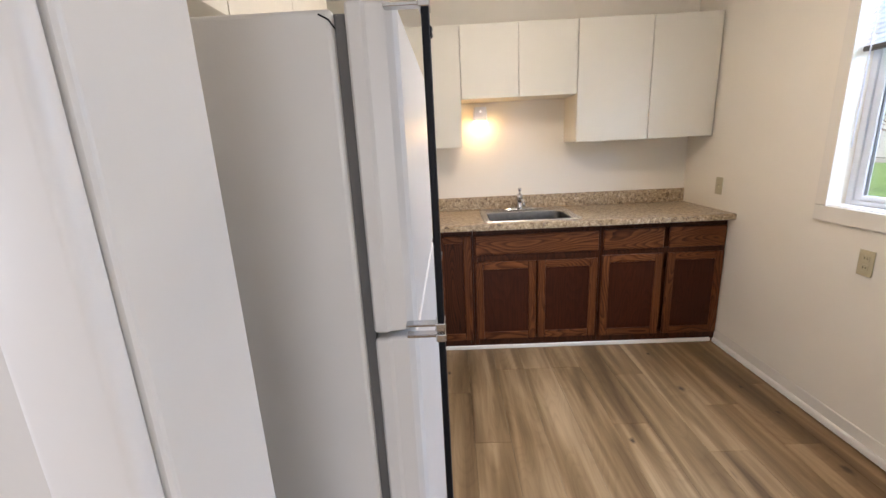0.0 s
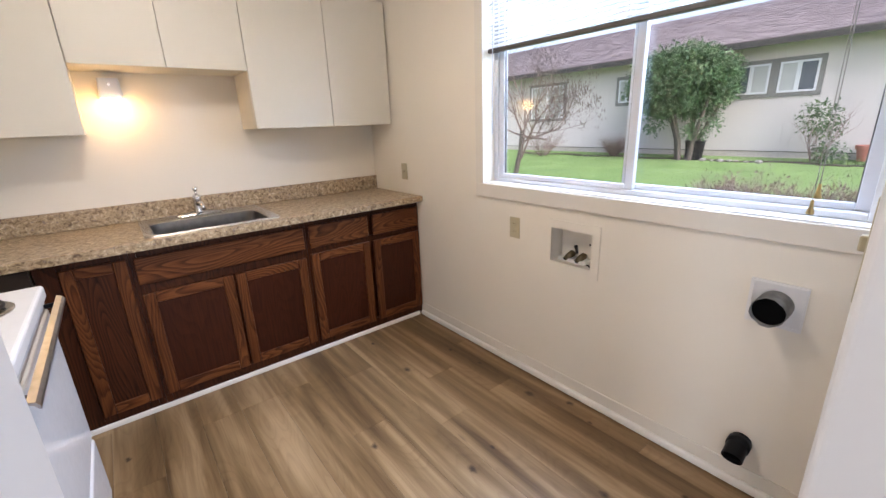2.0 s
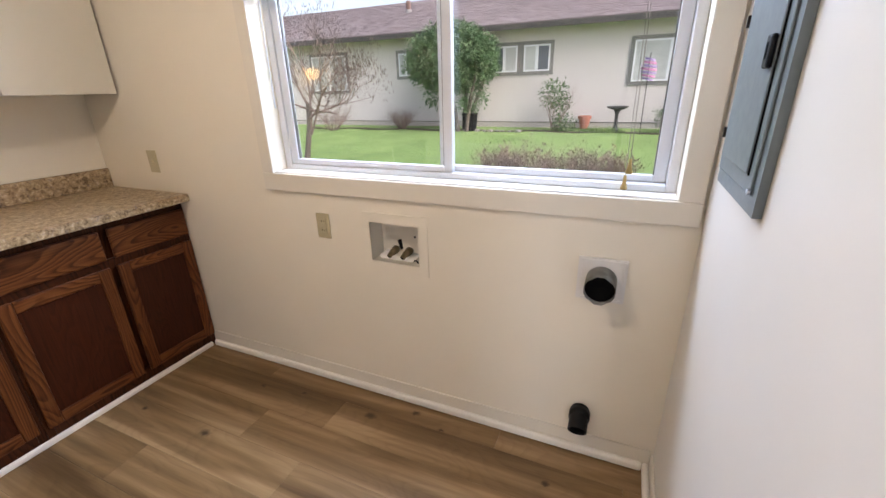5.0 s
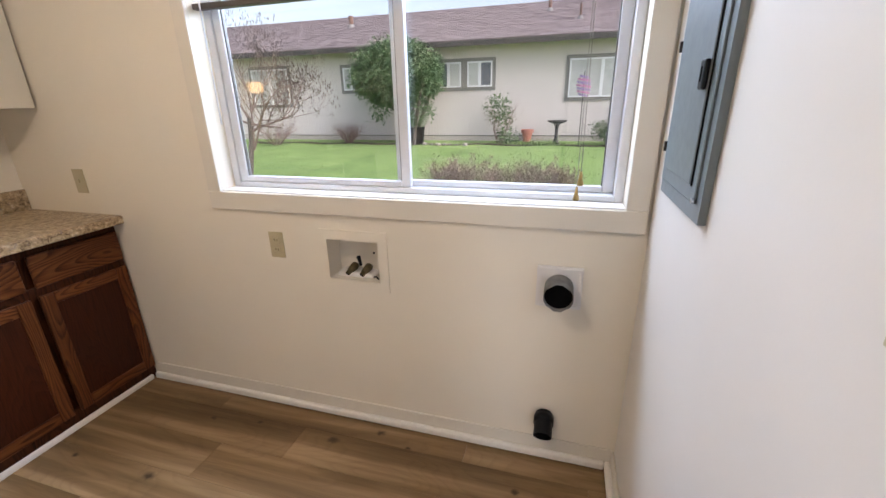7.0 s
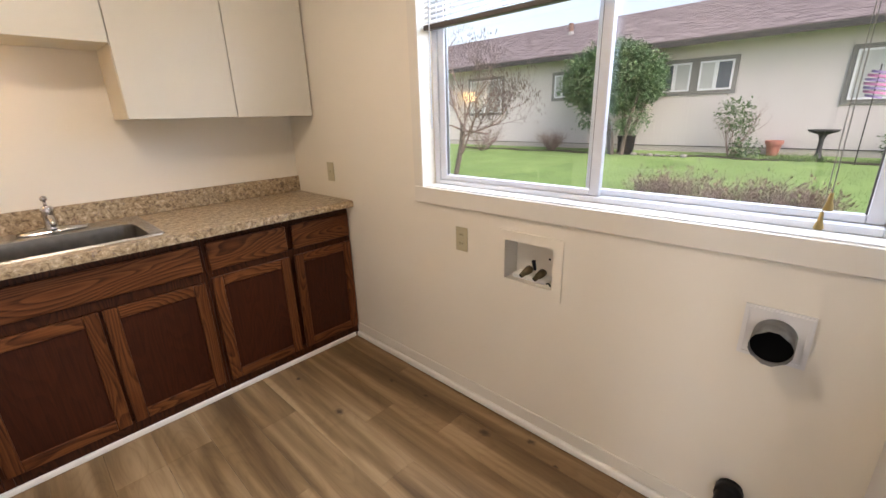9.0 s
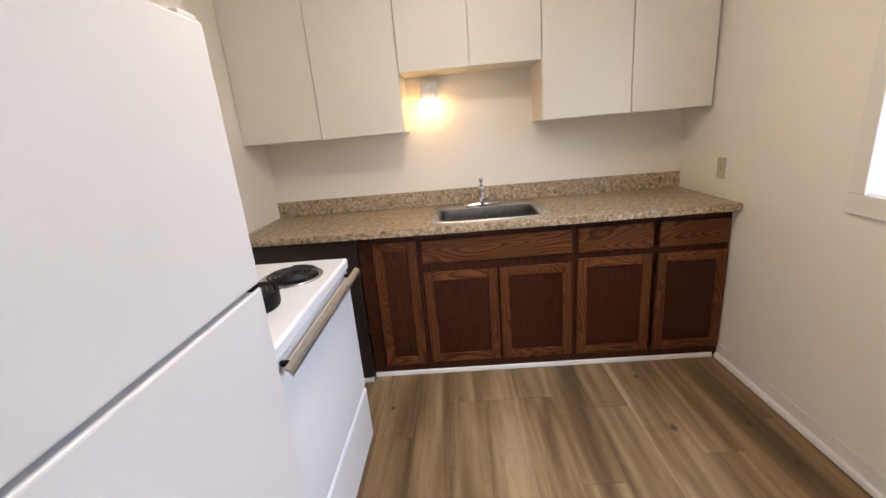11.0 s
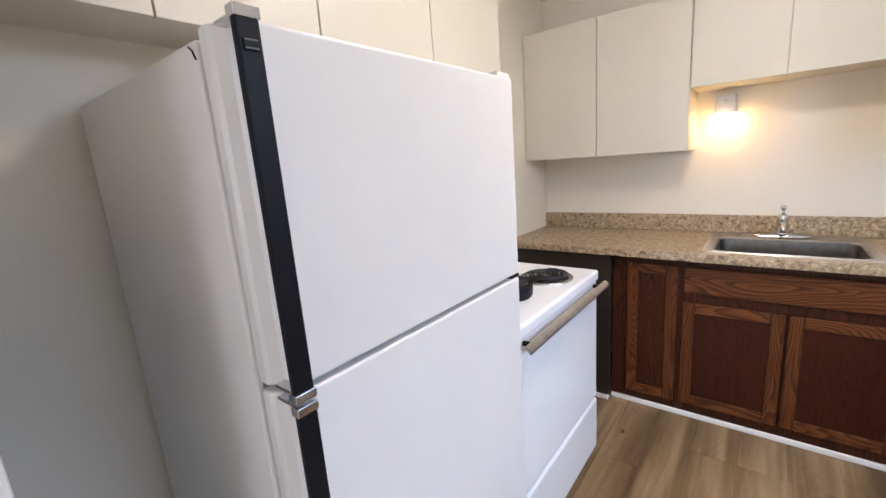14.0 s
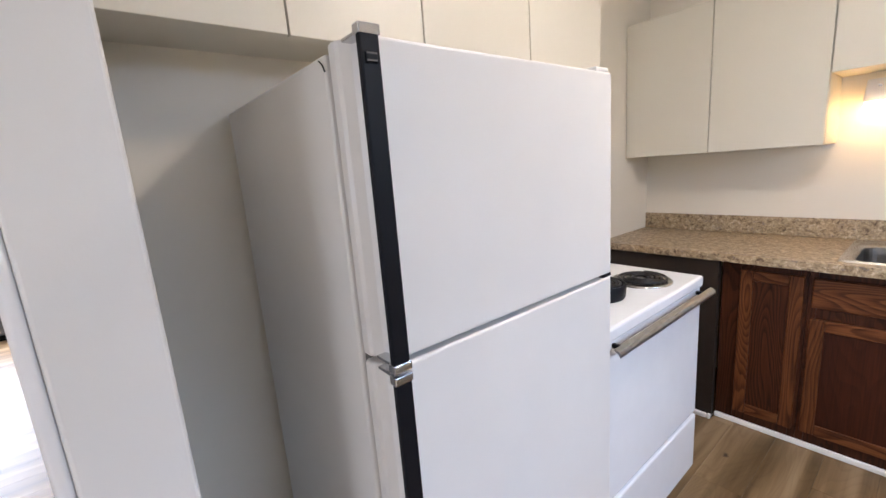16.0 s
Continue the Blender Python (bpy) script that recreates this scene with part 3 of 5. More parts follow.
for a, b in (((1, 1), (2, 1)), ((2, 1), (2, 2)), ((2, 2), (1, 2)), ((1, 2), (1, 1))):
    bm.faces.new([grid[(*a, 1)], grid[(*b, 1)], grid[(*b, 0)], grid[(*a, 0)]])
front = [e for e in bm.edges if all(abs(v.co.y + 0.635) < 1e-5 for v in e.verts) and abs(e.verts[0].co.z - e.verts[1].co.z) < 1e-5]
bmesh.ops.bevel(bm, geom=front, offset=0.012, segments=3, affect="EDGES", profile=0.5)
counter = thing("countertop", "brown granite-pattern laminate countertop with a low backsplash", "countertop")
part("slab", bm, LAMINATE, counter)
part("backsplash", box(W + 0.002, -0.002, -0.022, -0.002, TOP + 0.0003, 1.012, 0.005, 3), LAMINATE, counter)

# sink: a drop-in rim with a rounded bowl
sink = thing("sink", "stainless steel single-bowl drop-in sink in the counter", "sink")
sx0, sx1, sy0, sy1 = -1.592, -0.947, -0.578, -0.052
bx0, bx1, by0, by1 = -1.545, -0.995, -0.534, -0.166
z = TOP
loops = [rounded_loop(sx0, sx1, sy0, sy1, 0.03, z + 0.0005), rounded_loop(sx0 + 0.004, sx1 - 0.004, sy0 + 0.004, sy1 - 0.004, 0.028, z + 0.008),
         rounded_loop(sx0 + 0.016, sx1 - 0.016, sy0 + 0.016, sy1 - 0.016, 0.026, z + 0.007), rounded_loop(bx0 - 0.008, bx1 + 0.008, by0 - 0.008, by1 + 0.008, 0.055, z + 0.003),
         rounded_loop(bx0, bx1, by0, by1, 0.055, z - 0.006), rounded_loop(bx0 + 0.008, bx1 - 0.008, by0 + 0.008, by1 - 0.008, 0.055, z - 0.14),
         rounded_loop(bx0 + 0.03, bx1 - 0.03, by0 + 0.03, by1 - 0.03, 0.055, z - 0.165)]
part("rim", loft(loops[:5], False), STEEL, sink, "bright steel rim")
# bowl in the darker steel, its shade painted in
part("basin", loft(loops[4:]), SHADED_STEEL, sink)
part("drain", lathe([(0.0, 0.0), (0.02, 0.0), (0.043, 0.004), (0.045, 0.001)], (-1.27, -0.35, z - 0.1645)), CHROME, sink, smooth=True)

faucet = thing("faucet", "small chrome single-lever kitchen faucet", "faucet")
fx, fy = -1.283, -0.110
part("base_plate", loft([rounded_loop(fx - 0.125, fx + 0.125, fy - 0.026, fy + 0.026, 0.025, z + 0.007), rounded_loop(fx - 0.12, fx + 0.12, fy - 0.022, fy + 0.022, 0.021, z + 0.016), rounded_loop(fx - 0.05, fx + 0.05, fy - 0.017, fy + 0.017, 0.016, z + 0.026)]), CHROME, faucet, smooth=True)
part("body", lathe([(0.028, 0.02), (0.024, 0.04), (0.022, 0.095), (0.024, 0.11), (0.018, 0.122), (0.0, 0.125)], (fx, fy, z)), CHROME, faucet, smooth=True)
part("spout", tube([(fx, fy - 0.015, z + 0.07), (fx, fy - 0.07, z + 0.085), (fx, fy - 0.13, z + 0.09), (fx, fy - 0.175, z + 0.078), (fx, fy - 0.185, z + 0.06)], [0.014, 0.012, 0.011, 0.010, 0.010]), CHROME, faucet, smooth=True)
part("lever", tube([(fx, fy, z + 0.12), (fx, fy + 0.004, z + 0.145)], [0.007, 0.006]), CHROME, faucet, smooth=True)
part("knob", lathe([(0.0, -0.014), (0.010, -0.010), (0.014, 0.0), (0.010, 0.010), (0.0, 0.014)], (fx, fy + 0.004, z + 0.157), 16), CHROME, faucet, smooth=True)

# ---- wall cabinets ----


def wall_cabinet(x0, x1, z0, z1, splits, label, group, depth=0.291):
    """An overlay cabinet on the north wall: open-bottomed body and flat doors."""
    c = thing("wall_cabinet", label, "cabinet", group)
    part("body", box(x0 + 0.0006, x1 - 0.0006, -depth, -0.001, z0 + 0.001, z1), CABWHITE, c)
    xs = [x0, *splits, x1]
    for a, b in zip(xs, xs[1:]):
        part("door", box(a + 0.0022, b - 0.0022, -depth - 0.020, -depth - 0.0012, z0, z1 + 0.004, 0.0018, 2), CABWHITE, c)
    return c


GN = "wall cabinets over the sink counter"
wall_cabinet(W + 0.002, -1.707, 1.395, 2.160, (-2.182,), "cream flat-door wall cabinet with two doors", GN)
wall_cabinet(-1.706, -0.934, 1.708, 2.160, (-1.321,), "short cream flat-door wall cabinet above the sink", GN)
wall_cabinet(-0.933, -0.012, 1.395, 2.160, (-0.450,), "cream flat-door wall cabinet with two doors beside the window wall", GN)


def side_cabinet(y0, y1, z0, z1, splits, label):
    c = thing("wall_cabinet", label, "cabinet", "wall cabinets over the refrigerator and stove")
    d = 0.315
    part("body", box(W + 0.001, W + d - 0.021, y0 + 0.0006, y1 - 0.0006, z0 + 0.03, z1), CABWHITE, c)
    part("bottom_rail", box(W + d - 0.055, W + d - 0.021, y0 + 0.0006, y1 - 0.0006, z0 + 0.004, z0 + 0.0295, 0.002), CABWHITE, c)
    ys = [y0, *splits, y1]
    for a, b in zip(ys, ys[1:]):
        part("door", box(W + d - 0.020, W + d, a + 0.0022, b - 0.0022, z0, z1 + 0.004, 0.0018, 2), CABWHITE, c)


side_cabinet(-2.872, -2.110, 1.750, 2.160, (-2.507,), "short cream flat-door cabinet above the refrigerator")
side_cabinet(-2.109, -1.151, 1.750, 2.160, (-1.627,), "short cream flat-door cabinet above the stove")

# ---- sink light ----
lamp = thing("wall_lamp", "small white wall lamp with a lit frosted glass shade", "lamp")
lx, ly, lz = -1.565, -0.075, 1.600
part("bracket", loft([rounded_loop(lx - 0.045, lx + 0.045, -0.095, -0.001, 0.012, 1.672), rounded_loop(lx - 0.052, lx + 0.052, -0.105, -0.001, 0.012, 1.575)]), VINYL, lamp)
part("screw", tube([(lx, -0.098, 1.640), (lx, -0.106, 1.640)], 0.006, 10), CHROME, lamp)
part("shade", lathe([(0.030, 0.0), (0.050, -0.008), (0.058, -0.035), (0.052, -0.065), (0.03, -0.085), (0.0, -0.09)], (lx, -0.075, 1.573)), BULB, lamp, "glowing frosted glass", True)

ceil = thing("ceiling_light", "round lit white glass dome on the kitchen ceiling", "lamp")
part("pan", lathe([(0.0, 0), (0.155, 0), (0.16, -0.012), (0.15, -0.025)], (-1.36, -1.62, H)), VINYL, ceil, smooth=True)
part("dome", lathe([(0.145, -0.026), (0.135, -0.06), (0.10, -0.09), (0.05, -0.105), (0.0, -0.11)], (-1.36, -1.62, H)), DOME, ceil, "glowing opal glass", True)

# ---- refrigerator ----
fridge = thing("refrigerator", "white top-freezer refrigerator with black and chrome handles", "refrigerator")
FY0, FY1, FD = -2.610, -1.905, -1.866
part("body", box(-2.575, -1.9540, FY0 + 0.002, FY1 - 0.002, 0.03, 1.608, 0.008, 3), FRIDGE, fridge)
# the short middle strip is added to paint the gap's shade between the doors
for za, zb in ((0.10, 1.095), (1.0955, 1.1245), (1.125, 1.602)):
    part("gasket", box(-1.9535, -1.9365, FY0 + 0.012, FY1 - 0.012, za, zb), GASKET, fridge, "grey rubber door gasket, with a strip painting the shade between the doors")


def fridge_door(z0, z1):
    """A door with a broad chamfer on the handle side and a shallow groove behind it."""
    prof = [(-1.9360, FY1), (-1.9360, FY0 + 0.004), (-1.9320, FY0), (-1.9140, FY0), (-1.9080, FY0 + 0.005), (-1.8820, FY0 + 0.010), (-1.8720, FY0 + 0.018), (FD, FY0 + 0.032), (FD, FY1 - 0.012), (FD - 0.004, FY1 - 0.004), (FD - 0.012, FY1)]
    bm = bmesh.new()
    lo = [bm.verts.new((x, y, z0)) for x, y in prof]
    hi = [bm.verts.new((x, y, z1)) for x, y in prof]
    for k in range(len(prof)):
        k2 = (k + 1) % len(prof)
        bm.faces.new((lo[k], lo[k2], hi[k2], hi[k]))
    bm.faces.new(lo[::-1])
    bm.faces.new(hi)
    bmesh.ops.recalc_face_normals(bm, faces=bm.faces)
    es = [e for e in bm.edges if abs(e.verts[0].co.z - e.verts[1].co.z) < 1e-6]
    bmesh.ops.bevel(bm, geom=es, offset=0.006, segments=3, affect="EDGES", profile=0.5)
    return part("door", bm, FRIDGE, fridge, "textured white door")


def fridge_handle(z0, z1, door, cap_top, cap_bottom):
    h = part("handle", box(-1.8300, -1.8190, -2.621, -2.591, z0, z1, 0.003, 2), BLACKPL, door, "black handle strip with chrome ends")
    for zc in (z1 if cap_top else None, z0 if cap_bottom else None):
        if zc is None:
            continue
        b = bmesh.new()
        add_box(b, -1.8340, -1.8170, -2.6225, -2.5895, zc - 0.006, zc + 0.008, 0.002)
        add_box(b, -1.8820, -1.8330, -2.614, -2.596, zc - 0.001, zc + 0.004, 0.001)
        part("cap", b, CHROME, door, "chrome handle end")
    return h


top_door = fridge_door(1.119, 1.616)
low_door = fridge_door(0.095, 1.109)
fridge_handle(1.131, 1.604, top_door, True, True)
fridge_handle(0.40, 1.112, low_door, True, True)
badge = part("badge", box(-1.8192, -1.8165, -2.6155, -2.5965, 1.563, 1.577, 0.002), BLACKPL, top_door, "small black badge with a chrome rim")
for zc in (1.5645, 1.5735):
    part("badge_rim", box(-1.8164, -1.8156, -2.614, -2.598, zc, zc + 0.0022, 0.0003), GASKET, badge)
part("hinge", box(-1.9380, -1.8760, FY1 - 0.060, FY1 - 0.004, 1.6165, 1.629, 0.004), FRIDGE, fridge)
part("hinge", box(-1.9260, -1.8690, FY1 - 0.040, FY1 - 0.002, 1.1095, 1.1185, 0.002), BLACKPL, fridge, "dark middle hinge")
part("grille", box(-1.9530, -1.9160, FY0 + 0.01, FY1 - 0.01, 0.02, 0.088, 0.004), BLACKPL, fridge, "dark toe grille")
for fy_ in (FY0 + 0.06, FY1 - 0.06):
    for fx_ in (-2.52, -2.0):
        part("foot", tube([(fx_, fy_, 0.0), (fx_, fy_, 0.032)], 0.018, 10), BLACKPL, fridge)

part("wire", tube([(-1.972, FY0 + 0.001, 1.600), (-1.958, FY0 - 0.0005, 1.592), (-1.950, FY0 - 0.001, 1.580)], 0.0012, 6), BLACKPL, fridge, "short loose black wire")

# ---- stove ----
stove = thing("stove", "white enamel electric coil stove with a steel door handle", "stove")
SY0, SY1, SX = -1.897, -1.142, -1.905
part("body", box(-2.60, -1.9320, SY0 + 0.003, SY1 - 0.003, 0.03, 0.885, 0.004), ENAMEL, stove)
part("cooktop", box(-2.60, SX + 0.006, SY0, SY1, 0.8855, 0.931, 0.010, 3), ENAMEL, stove)
part("front_rail", box(-1.9315, SX - 0.004, SY0 + 0.004, SY1 - 0.004, 0.855, 0.884, 0.004), ENAMEL, stove)
odoor = part("oven_door", box(-1.9315, SX, SY0 + 0.005, SY1 - 0.005, 0.340, 0.852, 0.008, 3), ENAMEL, stove)
part("drawer", box(-1.9315, SX + 0.003, SY0 + 0.005, SY1 - 0.005, 0.080, 0.330, 0.010, 3), ENAMEL, stove)
bm = bmesh.new()
pr = [(-1.8790, 0.882), (-1.8660, 0.876), (-1.8600, 0.867), (-1.8600, 0.859), (-1.8640, 0.860), (-1.8690, 0.869), (-1.8820, 0.877)]
e0 = [bm.verts.new((x, SY0 + 0.03, zz)) for x, zz in pr]
e1 = [bm.verts.new((x, SY1 + 0.016, zz)) for x, zz in pr]
for k in range(len(pr)):
    bm.faces.new((e0[k], e0[(k + 1) % len(pr)], e1[(k + 1) % len(pr)], e1[k]))
bm.faces.new(e0[::-1])
bm.faces.new(e1)
bmesh.ops.recalc_face_normals(bm, faces=bm.faces)
part("handle", bm, DULLSTEEL, odoor, "angled steel bar handle")
for yy in (SY0 + 0.07, SY1 - 0.05):
    part("handle_mount", box(SX - 0.002, -1.8750, yy - 0.006, yy + 0.006, 0.864, 0.878, 0.002), BLACKPL, odoor)
part("plinth", box(-2.55, -1.95, SY0 + 0.02, SY1 - 0.02, 0.0, 0.0795), BLACKPL, stove)


def burner(cx, cy, cz, r):
    m = Matrix.Translation((cx, cy, cz))
    pts = []
    for k in range(121):
        a = k / 120 * 2 * math.pi * 4.3
        rr = 0.022 + (r - 0.022) * k / 120
        pts.append(m @ Vector((rr * math.cos(a), rr * math.sin(a), 0.012)))
    return part("burner", tube(pts, 0.0052, 6), COIL, stove, "black coil heating element", True)


burner(-2.05, -1.345, 0.933, 0.092)
part("drip_pan", lathe([(0.030, 0.004), (0.06, 0.001), (0.094, 0.003), (0.104, 0.0075), (0.110, 0.004), (0.110, 0.0)], (-2.05, -1.345, 0.9312)), BURGLASS, stove, "chrome drip pan", True)
# the burner by the refrigerator stands on a deep black pan
bx_, by_ = -2.082, -1.605
part("pan_rim", lathe([(0.060, 0.0), (0.088, 0.0), (0.092, 0.006), (0.094, 0.044), (0.091, 0.050), (0.087, 0.050), (0.084, 0.044), (0.080, 0.012), (0.060, 0.006)], (bx_, by_, 0.9312), 32), BLACKPL, stove, "deep black pan under the coil", True)
part("drip_pan", lathe([(0.0, 0.0), (0.050, 0.002), (0.080, 0.016), (0.083, 0.020)], (bx_, by_, 0.9440), 28), BURGLASS, stove, "chrome drip pan", True)
burner(bx_, by_, 0.966, 0.076)
part("terminal", box(bx_ - 0.016, bx_ + 0.016, by_ - 0.128, by_ - 0.0945, 0.940, 0.966, 0.006), BLACKPL, stove, "black burner terminal")

# ---- fittings on the walls ----


def outlet(cx, cy, cz, normal, label, switch=False):
    """A plate with either two sockets or one toggle; normal: 'x' (on the east wall) or 'y' (on the partition)."""
    o = thing("electrical_outlet" if not switch else "light_switch", label, "outlet" if not switch else "switch")

    def b(u0, u1, d0, d1, z0, z1, bev=0.0):
        if normal == "x":
            return box(-d1, -d0, cy + u0, cy + u1, cz + z0, cz + z1, bev)
        return box(cx + u0, cx + u1, S + d0, S + d1, cz + z0, cz + z1, bev)
    part("plate", b(-0.035, 0.035, 0.0005, 0.0045, -0.057, 0.057, 0.0018), ALMOND, o)
    if switch:
        part("toggle", b(-0.005, 0.005, 0.0046, 0.013, -0.008, 0.010, 0.002), ALMOND, o)
    else:
        for s in (-0.021, 0.021):
            part("socket", b(-0.016, 0.016, 0.0047, 0.0062, s - 0.014, s + 0.014, 0.0015), ALMOND, o)
            # thin black bars on the face paint the dark of the slots
            for u in (-0.0065, 0.0065):
                part("slot", b(u - 0.0014, u + 0.0014, 0.0063, 0.0067, s - 0.003, s + 0.006), SHADE_BLACK, o)
    part("screw", b(-0.003, 0.003, 0.0047, 0.0056, -0.003, 0.003, 0.001), ALMOND, o)
    return o


outlet(0, -0.428, 1.066, "x", "almond plastic wall switch above the counter", True)
outlet(0, -1.481, 0.830, "x", "almond plastic duplex outlet on the wall under the window")
outlet(-1.032, 0, 1.243, "y", "almond plastic light switch beside the doorway", True)

# washer hookup box
hook = thing("washer_outlet_box", "white recessed washer hookup box with two brass valves", "outlet box")
by_0, by_1, bz0, bz1 = -1.949, -1.724, 0.704, 0.875
bm = bmesh.new()
for y0, y1, z0, z1 in ((-1.989, by_0, 0.660, 0.917), (by_1, -1.692, 0.660, 0.917), (by_0, by_1, 0.660, bz0), (by_0, by_1, bz1, 0.917)):
    add_box(bm, -0.007, -0.0006, y0, y1, z0, z1)
part("flange", bm, WALL, hook)
bm = bmesh.new()
for p in (((0.088, by_0, bz0), (0.088, by_1, bz0), (0.088, by_1, bz1), (0.088, by_0, bz1)),):
    bm.faces.new([bm.verts.new(q) for q in p])
add_box(bm, -0.006, 0.09, by_0 - 0.003, by_0, bz0, bz1)
add_box(bm, -0.006, 0.09, by_1, by_1 + 0.003, bz0, bz1)
add_box(bm, -0.006, 0.09, by_0 - 0.003, by_1 + 0.003, bz0 - 0.003, bz0)
add_box(bm, -0.006, 0.09, by_0 - 0.003, by_1 + 0.003, bz1, bz1 + 0.003)
part("box", bm, TRIM, hook)
part("shelf", box(0.02, 0.086, -1.905, -1.745, bz0 + 0.0005, bz0 + 0.022, 0.008, 3), TRIM_WHITE, hook)
for yy in (-1.872, -1.808):
    v = part("valve", tube([(0.072, yy, 0.738), (0.055, yy, 0.742), (0.045, yy, 0.740), (0.026, yy + 0.008, 0.730)], [0.012, 0.018, 0.017, 0.014], 14), BRASS, hook, "tarnished brass valve", True)
    part("outlet_thread", tube([(0.027, yy + 0.008, 0.7305), (0.012, yy + 0.013, 0.722)], [0.0115, 0.0105], 14), BRASS, v)
    # black disc on the thread's end paints the shade of the bore
    part("bore_shade", tube([(0.0121, yy + 0.0130, 0.7221), (0.0115, yy + 0.0132, 0.7217)], 0.0085, 12), SHADE_BLACK, v)
part("valve_lever", tube([(0.05, -1.840, 0.750), (0.038, -1.838, 0.792)], [0.006, 0.009], 8), BLACKPL, hook, "black valve lever")
part("supply_scrap", tube([(0.02, -1.93, bz0 + 0.004), (0.035, -1.915, bz0 + 0.007), (0.03, -1.895, bz0 + 0.004)], 0.003, 6), SHADE_BLACK, hook, "short dark scrap of line")
# black disc on the back paints the shade of a hole
part("drain_shade_disc", tube([(0.0868, -1.885, 0.795), (0.0878, -1.885, 0.795)], 0.005, 12), SHADE_BLACK, hook)

# dryer vent
vent = thing("dryer_vent", "white square wall plate with an open galvanised vent duct", "vent")
vy, vz = -2.641, 0.763
bm = bmesh.new()
for k in range(32):
    a0, a1 = 2 * math.pi * k / 32, 2 * math.pi * (k + 1) / 32
    ring = []
    for a in (a0, a1):
        m_ = 0.078 / max(abs(math.cos(a)), abs(math.sin(a)))
        ring.append((m_ * math.cos(a), m_ * math.sin(a), 0.0505 * math.cos(a), 0.0505 * math.sin(a)))
    (u0, v0, p0, q0), (u1, v1, p1, q1) = ring
    bm.faces.new([bm.verts.new(q) for q in ((-0.010, vy + u0, vz + v0), (-0.010, vy + u1, vz + v1), (-0.010, vy + p1, vz + q1), (-0.010, vy + p0, vz + q0))])
    bm.faces.new([bm.verts.new(q) for q in ((-0.010, vy + u0, vz + v0), (-0.0006, vy + u0, vz + v0), (-0.0006, vy + u1, vz + v1), (-0.010, vy + u1, vz + v1))])
bmesh.ops.remove_doubles(bm, verts=bm.verts, dist=1e-5)
bmesh.ops.recalc_face_normals(bm, faces=bm.faces)
part("plate", bm, TRIM_WHITE, vent)
bm = bmesh.new()
for y0, y1, z0, z1 in ((vy - 0.074, vy - 0.066, vz - 0.074, vz + 0.074), (vy + 0.066, vy + 0.074, vz - 0.074, vz + 0.074), (vy - 0.066, vy + 0.066, vz - 0.074, vz - 0.066), (vy - 0.066, vy + 0.066, vz + 0.066, vz + 0.074)):
    add_box(bm, -0.015, -0.0102, y0, y1, z0, z1)
part("raised_border", bm, TRIM_WHITE, vent)
bm = bmesh.new()
n = 28
for k in range(n):
    a0, a1 = 2 * math.pi * k / n, 2 * math.pi * (k + 1) / n
    j0, j1 = 0.004 * math.sin(5 * a0) + 0.003 * math.sin(11 * a0), 0.004 * math.sin(5 * a1) + 0.003 * math.sin(11 * a1)
    out = [(-0.0105, a0, 0.050), (-0.0105, a1, 0.050), (-0.098 + j1, a1, 0.049), (-0.098 + j0, a0, 0.049)]
    inn = [(-0.098 + j0, a0, 0.0478), (-0.098 + j1, a1, 0.0478), (0.10, a1, 0.0478), (0.10, a0, 0.0478)]
    rim = [out[3], out[2], inn[1], inn[0]]
    for q in (out, rim, inn):
        bm.faces.new([bm.verts.new((x, vy + r * math.cos(a), vz + r * math.sin(a))) for x, a, r in q])
bmesh.ops.remove_doubles(bm, verts=bm.verts, dist=1e-5)
bmesh.ops.recalc_face_normals(bm, faces=bm.faces)
part("duct", bm, GALV, vent, "ragged-edged galvanised duct", True)
# black disc just inside the mouth stands in for the duct's inner shade
part("duct_shade_disc", tube([(-0.078, vy, vz), (-0.074, vy, vz)], 0.0474, 28), SHADE_BLACK, vent, "black disc painting the shade inside the duct")

# washer drain pipe
pipe = thing("drain_pipe", "short black plastic drain pipe stub near the floor", "pipe")
py_ = -2.625
bm = bmesh.new()
add_tube(bm, [(0.0, py_, 0.196), (-0.040, py_, 0.190), (-0.088, py_, 0.166)], [0.034, 0.034, 0.035], 20, False)
add_tube(bm, [(-0.086, py_, 0.167), (-0.05, py_, 0.186)], [0.031, 0.031], 20, False)
part("stub", bm, ABS, pipe, smooth=True)
part("collar", tube([(-0.012, py_, 0.195), (-0.044, py_, 0.189)], 0.0385, 20), ABS, pipe, smooth=True)
# black disc closing the stub, in place of the shade inside it
part("opening_shade", tube([(-0.074, py_, 0.1735), (-0.072, py_, 0.1745)], 0.0312, 20), SHADE_BLACK, pipe)

# electrical panel on the partition
ep = thing("breaker_box", "grey steel electrical panel door set in the partition wall", "breaker box")
ex0, ex1, ez0, ez1 = -0.508, -0.155, 1.150, 1.95
bm = bmesh.new()
for x0, x1, z0, z1 in ((ex0, ex0 + 0.055, ez0, ez1), (ex1 - 0.03, ex1, ez0, ez1), (ex0 + 0.055, ex1 - 0.03, ez0, ez0 + 0.06), (ex0 + 0.055, ex1 - 0.03, ez1 - 0.06, ez1)):
    add_box(bm, x0, x1, S + 0.0006, S + 0.016, z0, z1)
part("cover", bm, PANELGREY, ep)
bm = box(ex0 + 0.030, ex1 - 0.012, S + 0.0162, S + 0.021, ez0 + 0.035, ez1 - 0.035, 0.004)
part("raised_rim", bm, PANELGREY, ep)
pd = part("door", box(ex0 + 0.062, ex1 - 0.036, S + 0.0212, S + 0.026, ez0 + 0.068, ez1 - 0.068, 0.003), PANELGREY, ep)
